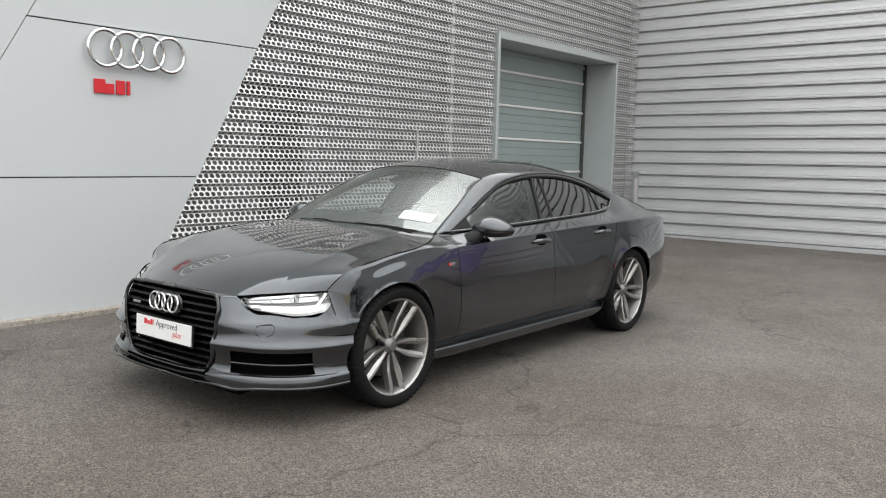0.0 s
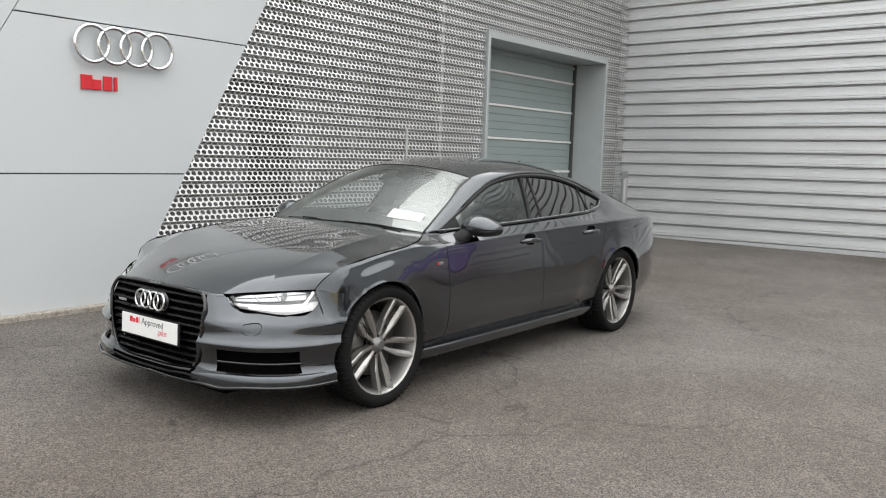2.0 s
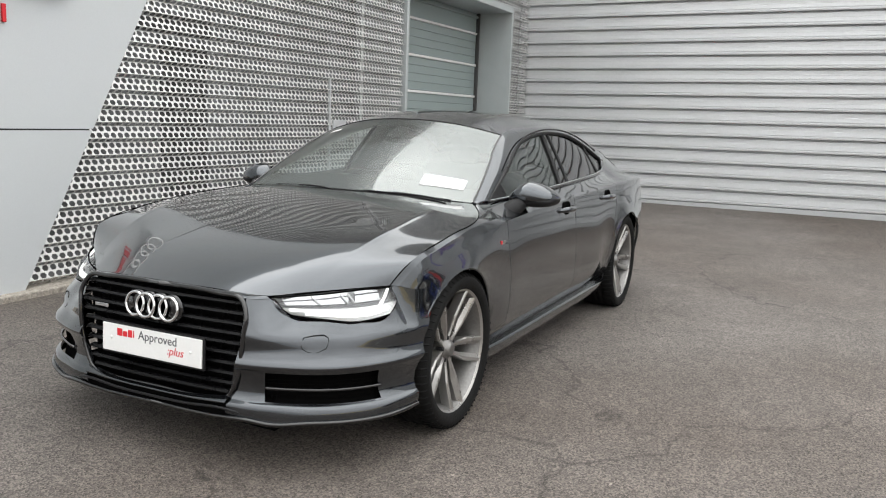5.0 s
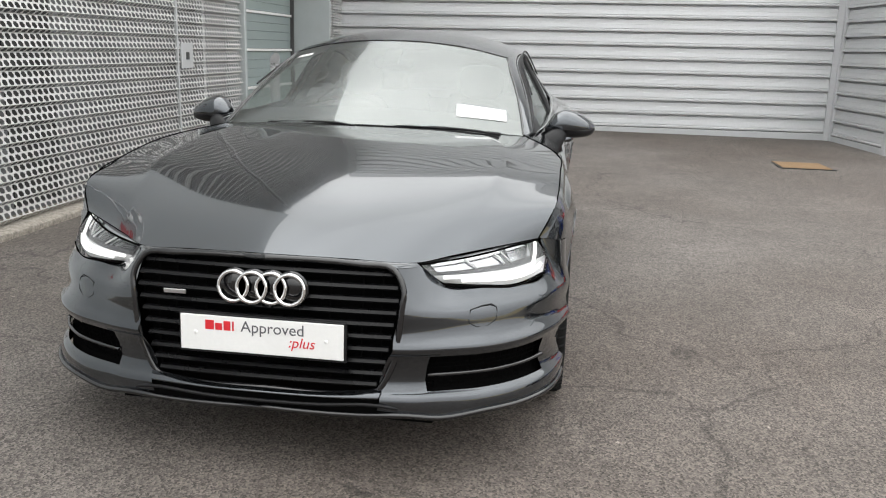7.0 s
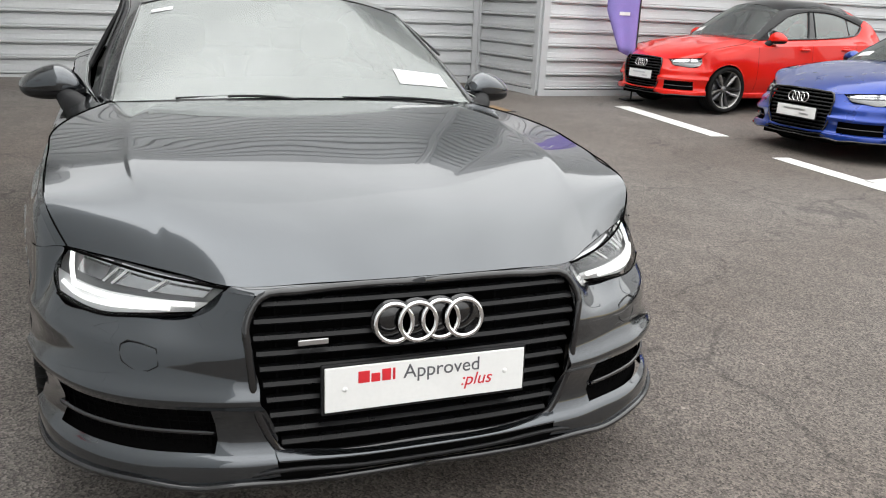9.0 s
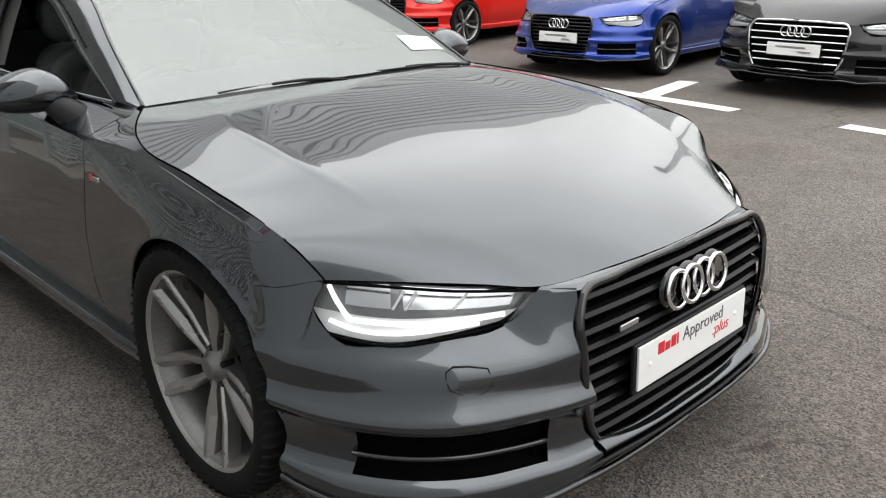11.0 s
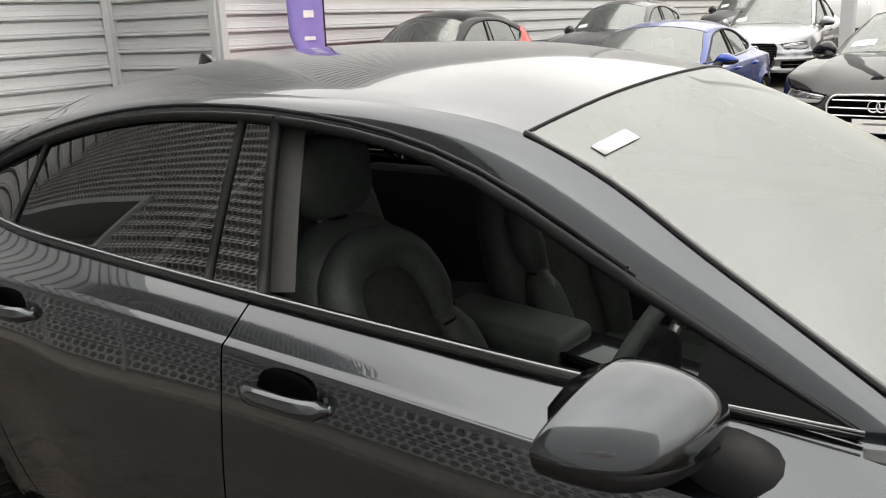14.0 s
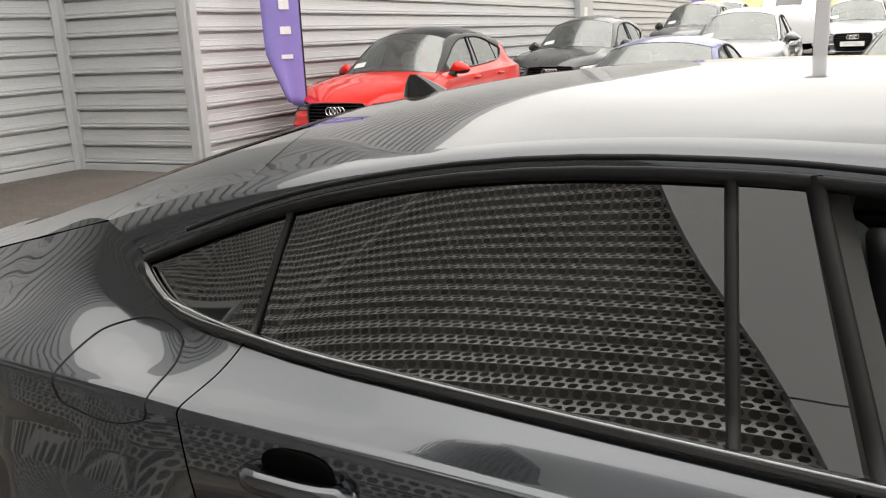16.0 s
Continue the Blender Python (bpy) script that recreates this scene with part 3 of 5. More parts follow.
part("guide_rail", box_bm(DOOR[0] + 0.06, DOOR[0] + 0.10, WALL_Y - 0.555, WALL_Y - 0.50, 0.06, 3.07, 0.004), M["joint"], door)
part("top_seal", box_bm(DOOR[0] + 0.10, DOOR[1] - 0.07, WALL_Y - 0.565, WALL_Y - 0.515, 2.985, 3.025, 0.008), M["shutter"], door)

# wall sign: four rings and a red word as a plain bar
sign = thing("wall_sign", "four linked polished metal rings over a small red sign", "sign")
turn = pose(0, 0, 0, 90, 0, 0)
for k in range(4):
    v, f = ring_verts((-0.340 - 0.205 * k, PY + 0.05, 2.262), 0.150, 0.019, turn)
    put("ring", mesh_from("ring", v, f, M["chrome"]), sign)
for k, (w, hh) in enumerate(((0.10, 0.12), (0.08, 0.085), (0.08, 0.12), (0.03, 0.12))):
    x = -0.255 - 0.10 * k
    part("red_bar", box_bm(x - w, x, PY + 0.004, PY + 0.022, 1.885, 1.885 + hh, 0.004), M["red"], sign, "plain red sign bar")

# manhole cover, lines and bollards
cover = thing("manhole_cover", "rusty brown rectangular metal cover in the asphalt", "cover", kind="structure")
part("plate", box_bm(-7.70, -7.14, 3.50, 4.06, ground_z(-7.4, 3.8) - 0.03, ground_z(-7.4, 3.8) + 0.008, 0.004), M["rust"], cover)
part("rim", box_bm(-7.74, -7.10, 3.46, 4.10, ground_z(-7.4, 3.8) - 0.04, ground_z(-7.4, 3.8) + 0.004, 0.003), M["black"], cover)


def line(a, b, w):
    a, b = Vector(a), Vector(b)
    d = (b - a).normalized()
    n = Vector((-d.y, d.x)) * w / 2
    k = max(2, int((b - a).length / 0.3))
    V = []
    for i in range(k + 1):
        p = a.lerp(b, i / k)
        for q in (p + n, p - n):
            V.append((q.x, q.y, ground_z(q.x, q.y) + 0.005))
    F = [(2 * i, 2 * i + 1, 2 * i + 3, 2 * i + 2) for i in range(k)]
    return tagged(put("parking_line", mesh_from("parking_line", V, F, M["line"], False)), "worn white painted parking line on asphalt", "marking", "parking lines", "structure")


line((-7.62, 6.02), (-5.16, 5.79), 0.24)
line((-9.55, 6.15), (-8.85, 6.05), 0.2)
line((-3.9, 5.52), (-1.66, 5.27), 0.2)
line((-2.68, 5.46), (-2.86, 6.55), 0.22)
line((-0.69, 5.22), (1.4, 5.0), 0.2)


def bollard(x, y):
    """A round steel post whose top is cut on a slant."""
    b = thing("bollard", "brushed steel protection post with a slanted top beside the shutter door", "bollard", "door bollards")
    z = ground_z(x, y)
    n = 24
    ring = [(0.055 * math.cos(2 * math.pi * i / n), 0.055 * math.sin(2 * math.pi * i / n)) for i in range(n)]
    v = [(x + p, y + q, z - 0.05) for p, q in ring] + [(x + p, y + q, z + 1.10 - 1.3 * p) for p, q in ring]
    f = [(i, (i + 1) % n, n + (i + 1) % n, n + i) for i in range(n)] + [tuple(range(n, 2 * n))]
    me = mesh_from("post", v, f[:-1], M["satin"])
    put("post", me, b)
    put("cap", mesh_from("cap", [p for p in v[n:]], [tuple(range(n))], M["satin"], False), b)
    v, f = tube([(x, y, z + 0.001), (x, y, z + 0.012)], 0.11, 20)
    put("foot_plate", mesh_from("foot_plate", v, f, M["trim"], False), b)


bollard(-6.20, -2.44)
bollard(-9.95, -2.44)


# ---- cars ----
def section(x, yc, zc, yt, zt, fl):
    """Sill, flank, the crisp shoulder crease and the slope above it."""
    zc += 0.010
    return [(x, yc - 0.045, 0.245), (x, yc + 0.013, 0.34), (x, yc + fl + 0.028, 0.56), (x, yc + 0.020, zc - 0.100), (x, yc + 0.006, zc - 0.007), (x, yc + 0.000, zc - 0.0005), (x, yc - 0.010, zc + 0.0065), (x, yt, zt)]


def side_net():
    """Stations from the lamp to the tail; rows from the sill up to the hood seam, the belt or the tailgate."""
    rows = [[(0.355, 0.830, 0.245), (0.355, 0.895, 0.34), (0.36, 0.905, 0.56), (0.366, 0.893, 0.670), (0.376, 0.887, 0.684), (0.405, 0.866, 0.695), (0.432, 0.842, 0.703), (0.455, 0.815, 0.707)],
            [(0.30, 0.840, 0.245), (0.30, 0.900, 0.34), (0.30, 0.920, 0.56), (0.31, 0.908, 0.690), (0.33, 0.898, 0.742), (0.34, 0.892, 0.756), (0.362, 0.876, 0.775), (0.385, 0.858, 0.787)]]
    for x, yc, zc, yt, zt, fl in (
            (0.16, 0.897, 0.795, 0.872, 0.842, 0.040), (0.0, 0.898, 0.825, 0.873, 0.868, 0.047), (-0.28, 0.892, 0.852, 0.858, 0.900, 0.034),
            (-0.575, 0.884, 0.866, 0.722, 0.939, 0.014), (-0.80, 0.880, 0.875, 0.768, 0.947, 0.010),
            (-1.25, 0.875, 0.888, 0.786, 0.960, 0.010), (-1.715, 0.872, 0.901, 0.789, 0.976, 0.010), (-2.20, 0.877, 0.914, 0.783, 0.994, 0.014)):
        if x > -0.4:
            rows.append([(x, yc - 0.050, 0.245), (x, yc - 0.005, 0.34), (x, yc + fl, 0.60), (x, yc + 0.85 * fl, zc - 0.085), (x, yc + 0.40 * fl, zc - 0.030), (x, yc - 0.003, zc + 0.004), (x, 0.45 * yc + 0.55 * yt + 0.004, 0.45 * zc + 0.55 * zt + 0.005), (x, yt, zt)])
        else:
            rows.append(section(x, yc, zc, yt, zt, fl))
    rows.append([(-2.36, 0.832, 0.245), (-2.42, 0.886, 0.34), (-2.53, 0.922, 0.56), (-2.642, 0.909, 0.831), (-2.668, 0.896, 0.924), (-2.67, 0.890, 0.931), (-2.668, 0.880, 0.9375), (-2.63, 0.765, 1.010)])
    for x, yc, zc, xt, yt, zt, fl in ((-2.87, 0.898, 0.929, -2.87, 0.712, 1.049, 0.042), (-2.96, 0.897, 0.931, -2.950, 0.677, 1.099, 0.042), (-3.10, 0.894, 0.933, -3.10, 0.630, 1.150, 0.040), (-3.35, 0.878, 0.932, -3.34, 0.622, 1.096, 0.022), (-3.60, 0.845, 0.922, -3.58, 0.617, 1.037, 0.012), (-3.80, 0.790, 0.905, -3.77, 0.605, 0.994, 0.004), (-3.95, 0.715, 0.885, -3.90, 0.590, 0.968, 0.0), (-4.02, 0.640, 0.865, -3.98, 0.575, 0.952, 0.0)):
        r = section(x, yc, zc, yt, zt, fl)
        r[-1] = (xt, yt, zt)
        rows.append(r)
    for r in rows:  # one more row between shoulder and top, a little proud
        p, q = np.array(r[6]), np.array(r[7])
        k = float(np.interp(-r[7][0], [2.5, 2.63, 2.87, 2.96, 3.10, 3.35, 3.6, 3.8], [0.0, -0.006, -0.017, -0.021, -0.023, -0.019, -0.011, 0.0])) if r[7][0] < -2.5 else (0.001 if r[7][0] < -0.5 else 0.0)
        r.insert(7, tuple(0.5 * (p + q) + [0, k, k]))
        # two more rows close to the crease keep it crisp
        r.insert(7, tuple(p + 0.16 * (np.array(r[7]) - p)))
        r.insert(4, tuple(np.array(r[4]) + 0.14 * (np.array(r[3]) - np.array(r[4])) + [0, 0.0006, 0]))
    return np.array(rows)


HOOD = [[(0.455, 0.815, 0.707), (0.655, 0.61, 0.685), (0.760, 0.450, 0.673), (0.822, 0.25, 0.688), (0.846, 0, 0.694)],
        [(0.385, 0.858, 0.789), (0.505, 0.64, 0.772), (0.60, 0.45, 0.760), (0.65, 0.25, 0.765), (0.668, 0, 0.768)],
        [(0.16, 0.872, 0.844), (0.26, 0.68, 0.860), (0.33, 0.45, 0.852), (0.38, 0.25, 0.846), (0.40, 0, 0.846)],
        [(0.0, 0.873, 0.870), (0.03, 0.68, 0.898), (0.06, 0.45, 0.904), (0.09, 0.25, 0.903), (0.10, 0, 0.903)],
        [(-0.28, 0.858, 0.902), (-0.24, 0.66, 0.932), (-0.22, 0.43, 0.942), (-0.19, 0.24, 0.945), (-0.18, 0, 0.946)],
        [(-0.44, 0.790, 0.924), (-0.38, 0.60, 0.948), (-0.35, 0.42, 0.956), (-0.33, 0.24, 0.960), (-0.32, 0, 0.961)],
        [(-0.555, 0.712, 0.942), (-0.475, 0.55, 0.956), (-0.45, 0.42, 0.962), (-0.425, 0.22, 0.968), (-0.41, 0, 0.970)]]
for row, lift in zip(HOOD, (0.0, 0.001, 0.004, 0.006, 0.006, 0.004, 0.0)):
    p, q, r = (np.array(row[k]) for k in (0, 1, 2))
    q = q + [0, -0.035, 0.0]  # a crisp fold runs along this column
    row[1:2] = [tuple(q + 0.10 * (p - q) + [0, 0, 0.6 * lift]), tuple(q + [0, 0, lift]), tuple(q + 0.18 * (r - q) + [0, 0, 0.9 * lift])]
SCREEN = [[(-0.575, 0.700, 0.944), (-0.50, 0.42, 0.963), (-0.465, 0.21, 0.972), (-0.45, 0, 0.976)],
          [(-0.79, 0.660, 1.062), (-0.715, 0.40, 1.098), (-0.68, 0.20, 1.113), (-0.665, 0, 1.118)],
          [(-1.02, 0.614, 1.176), (-0.95, 0.37, 1.222), (-0.915, 0.185, 1.240), (-0.905, 0, 1.246)],
          [(-1.25, 0.562, 1.277), (-1.19, 0.34, 1.325), (-1.16, 0.17, 1.343), (-1.15, 0, 1.348)]]
ROOF = [[(-1.25, 0.562, 1.277), (-1.19, 0.34, 1.325), (-1.16, 0.17, 1.343), (-1.15, 0, 1.348)],
        [(-1.52, 0.574, 1.311), (-1.48, 0.35, 1.372), (-1.46, 0.17, 1.395), (-1.45, 0, 1.401)],
        [(-1.90, 0.577, 1.328), (-1.90, 0.35, 1.391), (-1.90, 0.17, 1.412), (-1.90, 0, 1.418)],
        [(-2.35, 0.582, 1.303), (-2.36, 0.35, 1.375), (-2.37, 0.17, 1.395), (-2.37, 0, 1.400)],
        [(-2.75, 0.598, 1.236), (-2.78, 0.35, 1.312), (-2.79, 0.17, 1.332), (-2.80, 0, 1.338)]]
BACK = [ROOF[4],
        [(-3.10, 0.630, 1.150), (-3.14, 0.36, 1.215), (-3.16, 0.18, 1.232), (-3.17, 0, 1.238)],
        [(-3.40, 0.622, 1.080), (-3.47, 0.36, 1.118), (-3.50, 0.18, 1.132), (-3.51, 0, 1.136)],
        [(-3.72, 0.612, 1.005), (-3.80, 0.36, 1.028), (-3.83, 0.18, 1.036), (-3.84, 0, 1.040)],
        [(-3.98, 0.575, 0.952), (-4.03, 0.36, 0.975), (-4.06, 0.18, 0.985), (-4.07, 0, 0.988)]]
BELT = [(-0.665, 0.745, 0.946), (-1.0, 0.780, 0.956), (-1.35, 0.787, 0.966), (-1.69, 0.790, 0.977), (-1.85, 0.789, 0.982), (-2.25, 0.783, 0.996), (-2.62, 0.764, 1.013), (-2.84, 0.728, 1.038), (-2.935, 0.690, 1.085)]
WTOP = [(-0.672, 0.740, 0.953), (-1.0, 0.696, 1.090), (-1.40, 0.622, 1.236), (-1.80, 0.608, 1.290), (-1.90, 0.607, 1.293), (-2.30, 0.611, 1.273), (-2.62, 0.630, 1.211), (-2.84, 0.656, 1.140), (-2.945, 0.675, 1.101)]
RAIL = [(-0.585, 0.701, 0.946), (-0.88, 0.644, 1.108), (-1.25, 0.562, 1.277), (-1.80, 0.556, 1.331), (-1.90, 0.556, 1.333), (-2.30, 0.563, 1.314), (-2.62, 0.581, 1.266), (-2.91, 0.605, 1.205), (-3.10, 0.630, 1.150)]
BUMPER = [[(0.824, 0.405, 0.674), (0.862, 0.425, 0.56), (0.880, 0.398, 0.43), (0.882, 0.368, 0.30), (0.895, 0.36, 0.232)],
          [(0.756, 0.462, 0.661), (0.835, 0.480, 0.55), (0.863, 0.470, 0.42), (0.868, 0.450, 0.295), (0.884, 0.45, 0.224)],
          [(0.727, 0.535, 0.598), (0.795, 0.560, 0.53), (0.830, 0.560, 0.41), (0.836, 0.545, 0.29), (0.856, 0.545, 0.214)],
          [(0.677, 0.660, 0.588), (0.728, 0.680, 0.525), (0.770, 0.685, 0.405), (0.778, 0.675, 0.285), (0.798, 0.675, 0.226)],
          [(0.602, 0.757, 0.578), (0.640, 0.780, 0.52), (0.682, 0.785, 0.40), (0.690, 0.780, 0.28), (0.708, 0.785, 0.226)],
          [(0.502, 0.842, 0.600), (0.515, 0.862, 0.53), (0.538, 0.872, 0.40), (0.545, 0.872, 0.28), (0.560, 0.880, 0.226)],
          [(0.452, 0.845, 0.660), (0.455, 0.888, 0.53), (0.462, 0.900, 0.40), (0.466, 0.899, 0.28), (0.474, 0.902, 0.226)],
          [(0.449, 0.822, 0.702), (0.418, 0.900, 0.53), (0.428, 0.908, 0.40), (0.432, 0.907, 0.28), (0.440, 0.907, 0.226)],
          [(0.376, 0.891, 0.688), (0.380, 0.911, 0.53), (0.402, 0.914, 0.40), (0.406, 0.912, 0.28), (0.410, 0.910, 0.226)],
          [(0.222, 0.917, 0.676), (0.335, 0.922, 0.53), (0.384, 0.918, 0.40), (0.387, 0.915, 0.28), (0.380, 0.912, 0.226)]]
LAMP = [[(0.748, 0.460, 0.664), (0.657, 0.61, 0.678), (0.547, 0.73, 0.693), (0.447, 0.812, 0.699)],
        [(0.752, 0.500, 0.632), (0.680, 0.64, 0.636), (0.580, 0.757, 0.642), (0.452, 0.842, 0.655)],
        [(0.729, 0.537, 0.600), (0.679, 0.66, 0.590), (0.604, 0.757, 0.580), (0.504, 0.842, 0.602)]]


def bumper_net():
    """Columns from the grille to the wheel arch, with the two folded shoulders and the lower blade."""
    cols = []
    for col in BUMPER:
        c = np.array(col)
        top, low = c[0, 2], c[-1, 2]
        zs = c[::-1, 2]
        a = math.atan2(c[2, 1] * 0.9, max(c[2, 0] - 0.25, 0.02)) if c[2, 1] > 0 else 0
        n = np.array([math.cos(a), math.sin(a), 0])
        out = [c[0]]
        for z, o in ((min(top - 0.016, 0.566), 0.001), (0.534, 0.008), (0.476, 0.0), (0.455, 0.005), (0.428, 0.019), (0.402, 0.002), (0.286, -0.008), (0.272, 0.008), (0.252, 0.009), (low, 0.002)):
            z = max(min(z, top), low)
            p = np.array([np.interp(z, zs, c[::-1, 0]), np.interp(z, zs, c[::-1, 1]), z])
            out.append(p + n * o)
        cols.append(out)
    return np.array(cols)


def full(net):
    """A half net with its last column on the centre line, made whole."""
    a = np.array(net, float)
    b = a[:, :-1][:, ::-1].copy()
    b[..., 1] *= -1
    return np.concatenate([a, b], 1)


def grille_x(y, z, bulge=0.0):
    return 0.882 - 1.1 * max(z - 0.52, 0) ** 2 * 1.2 - 0.10 * y * y + bulge


GRILLE = [(0.0, 0.682), (0.30, 0.678), (0.395, 0.668), (0.432, 0.600), (0.428, 0.560), (0.385, 0.330), (0.355, 0.287), (0.30, 0.276), (0.0, 0.272)]


def half_width(z):
    zs, ys = [0.27, 0.30, 0.33, 0.56, 0.60, 0.67], [0.33, 0.362, 0.383, 0.426, 0.430, 0.395]
    return float(np.interp(z, zs, ys))


def side_y(S, x, z):
    """The flank's half width at a point of the side view."""
    for tri in ((S[:-1, :-1], S[1:, :-1], S[1:, 1:]), (S[:-1, :-1], S[1:, 1:], S[:-1, 1:])):
        a, u, v = tri[0], tri[1] - tri[0], tri[2] - tri[0]
        det = u[..., 0] * v[..., 2] - u[..., 2] * v[..., 0] + 1e-12
        px, pz = x - a[..., 0], z - a[..., 2]
        s, t = (px * v[..., 2] - pz * v[..., 0]) / det, (u[..., 0] * pz - u[..., 2] * px) / det
        hit = np.argwhere((s >= -1e-6) & (t >= -1e-6) & (s + t <= 1 + 1e-6))
        if len(hit):
            i, j = hit[-1]
            return float(a[i, j, 1] + s[i, j] * u[i, j, 1] + t[i, j] * v[i, j, 1])
    return 0.89


class Body:
    """Makes the parts of one car: every net goes through warp before it becomes a mesh."""

    def __init__(self, root, warp):
        self.root, self.warp = root, warp

    def half(self, name, G, material, side, label="", drop=None, cut=None, parent=None):
        G = np.array(G, float).copy()
        G = self.warp(G)
        if side < 0:
            G[..., 1] *= -1
        v, f = sheet(G, drop)
        if side > 0:
            f = [q[::-1] for q in f]
        if cut:
            v, f = cut(v, f)
        v = np.asarray(v)
        q = np.array([v[list(t)[:3]] for t in f])
        nn = np.cross(q[:, 1] - q[:, 0], q[:, 2] - q[:, 0])
        away = q.mean(1) - np.array([np.clip(q.mean(1)[:, 0], -2.6, 0.1), 0 * q[:, 0, 0], 0 * q[:, 0, 0] + 0.45]).T
        if (nn * away).sum() < 0:
            f = [t[::-1] for t in f]
        return put(name, mesh_from(name, v, f, material), parent or self.root, label)

    def bar(self, name, pts, r, material, side=1, label="", k=6, parent=None, samples=4):
        P = self.warp(cr(np.array(pts, float), samples) if samples > 1 else np.array(pts, float))
        if side < 0:
            P[..., 1] *= -1
        v, f = tube(P, r, k)
        return put(name, mesh_from(name, v, f, material), parent or self.root, label)


def arch_cut(centres, R):
    """Trims a side sheet to the wheel arches; points on the edge are drawn onto the circle."""
    def cut(v, f):
        v = np.array(v, float)
        inside = np.zeros(len(v), bool)
        for cx, cz in centres:
            inside |= np.hypot(v[:, 0] - cx, v[:, 2] - cz) < R
        keep = [q for q in f if not all(inside[i] for i in q)]
        for cx, cz in centres:
            dx, dz = v[:, 0] - cx, v[:, 2] - cz
            d = np.hypot(dx, dz)
            near = (d < R) & (d > 1e-6)
            v[near, 0], v[near, 2] = cx + dx[near] / d[near] * R, cz + dz[near] / d[near] * R
        used = sorted({i for q in keep for i in q})
        at = {i: n for n, i in enumerate(used)}
        return v[used], [tuple(at[i] for i in q) for q in keep]
    return cut


def wheel(parent, x, y, z, R, material, side, spokes=5, dark=None, steer=0.0, detail=False):
    """Tyre, rim with twin spokes, hub cap and brake disc; the outer face looks along +y for side 1."""
    root = put("wheel", None, parent, m=pose(x, y, z, 0, 0, (0 if side > 0 else 180) + steer))
    s = R / 0.347
    t = [(0.270, -0.115), (0.300, -0.128), (0.330, -0.126), (0.343, -0.112), (0.347, -0.08), (0.347, -0.05), (0.340, -0.047), (0.340, -0.039), (0.347, -0.036), (0.347, -0.004), (0.340, -0.001), (0.340, 0.007), (0.347, 0.010), (0.347, 0.042), (0.340, 0.045), (0.340, 0.053), (0.347, 0.056), (0.347, 0.088), (0.343, 0.112), (0.330, 0.126), (0.315, 0.131), (0.297, 0.127), (0.280, 0.120), (0.273, 0.108)]
    v, f = lathe([(a * s, b) for a, b in t], 72)
    tyre = put("tyre", mesh_from("tyre", v, f, M["rubber"]), root)
    if detail:  # shoulder tread blocks
        for k in range(64):
            a = 2 * np.pi * k / 64
            v, f = tube([(0.3485 * np.cos(a), 0.060, 0.3485 * np.sin(a)), (0.3455 * np.cos(a + 0.012), 0.108, 0.3455 * np.sin(a + 0.012)), (0.332 * np.cos(a + 0.018), 0.1275, 0.332 * np.sin(a + 0.018))], 0.0048, 4)
            put("tread_block", mesh_from("tread_block", v, f, M["rubber"], False), tyre)
    rim = [(0.238, -0.10), (0.246, 0.02), (0.256, 0.090), (0.266, 0.104), (0.275, 0.113), (0.283, 0.1165), (0.281, 0.108)]
    v, f = lathe([(a * s, b) for a, b in rim[:4]], 72)
    put("barrel", mesh_from("barrel", v, f, M["barrel"]), root)
    v, f = lathe([(a * s, b) for a, b in rim[3:]], 72)
    put("rim", mesh_from("rim", v, f, material), root)
    v, f = lathe([(0.001, -0.03), (0.20 * s, -0.03), (0.21 * s, -0.035)], 40)
    put("backing", mesh_from("backing", v, f, M["void"]), root)
    v, f = lathe([(0.07 * s, 0.010), (0.185 * s, 0.010), (0.187 * s, -0.01), (0.07 * s, -0.012)], 40)
    put("brake_disc", mesh_from("brake_disc", v, f, M["disc"]), root)
    v, f = lathe([(0.001, 0.084), (0.022, 0.084), (0.031, 0.081), (0.033, 0.074), (0.044, 0.066), (0.056, 0.052), (0.060, 0.02)], 40)
    put("hub", mesh_from("hub", v, f, M["barrel"]), root)
    for k in range(spokes):
        for o in (-1, 1):
            bm = bmesh.new()
            prof = [(0.034, 0.060, 0.0110, 0.013), (0.075, 0.068, 0.0105, 0.021), (0.118, 0.077, 0.0140, 0.030), (0.150, 0.083, 0.0185, 0.0355), (0.21, 0.096, 0.0190, 0.0395), (0.275, 0.110, 0.0185, 0.0430)]
            ringv = []
            for i, (r, h, w, d) in enumerate(prof):
                a = 2 * np.pi * k / spokes + math.radians(30) + o * math.asin(d / r)
                ca, sa = np.cos(a + np.pi / 2), np.sin(a + np.pi / 2)
                r *= s
                c = np.array([r * ca, 0, r * sa])
                n = np.array([-sa, 0, ca]) * o
                fall = float(np.interp(r, [0.06, 0.14, 0.27], [0.004, 0.017, 0.013]))
                pts = [c + n * w + [0, h - 0.007, 0], c + n * (w * 0.72) + [0, h, 0], c - n * (w * 0.02) + [0, h - 0.001, 0], c - n * w + [0, h - fall, 0], c - n * w * 0.8 + [0, h - 0.050, 0], c + n * w * 0.8 + [0, h - 0.050, 0]]
                ringv.append([bm.verts.new(p) for p in pts])
            for p, q in zip(ringv, ringv[1:]):
                for i in range(6):
                    bm.faces.new((p[i], p[(i + 1) % 6], q[(i + 1) % 6], q[i]))
            bm.faces.new(ringv[0])
            bm.faces.new(ringv[-1][::-1])
            part("spoke", bm, dark if (dark and o < 0) else material, root)
    for k in range(5):
        a = 2 * np.pi * (k + 0.5) / 5 + np.pi / 2 + math.radians(30)
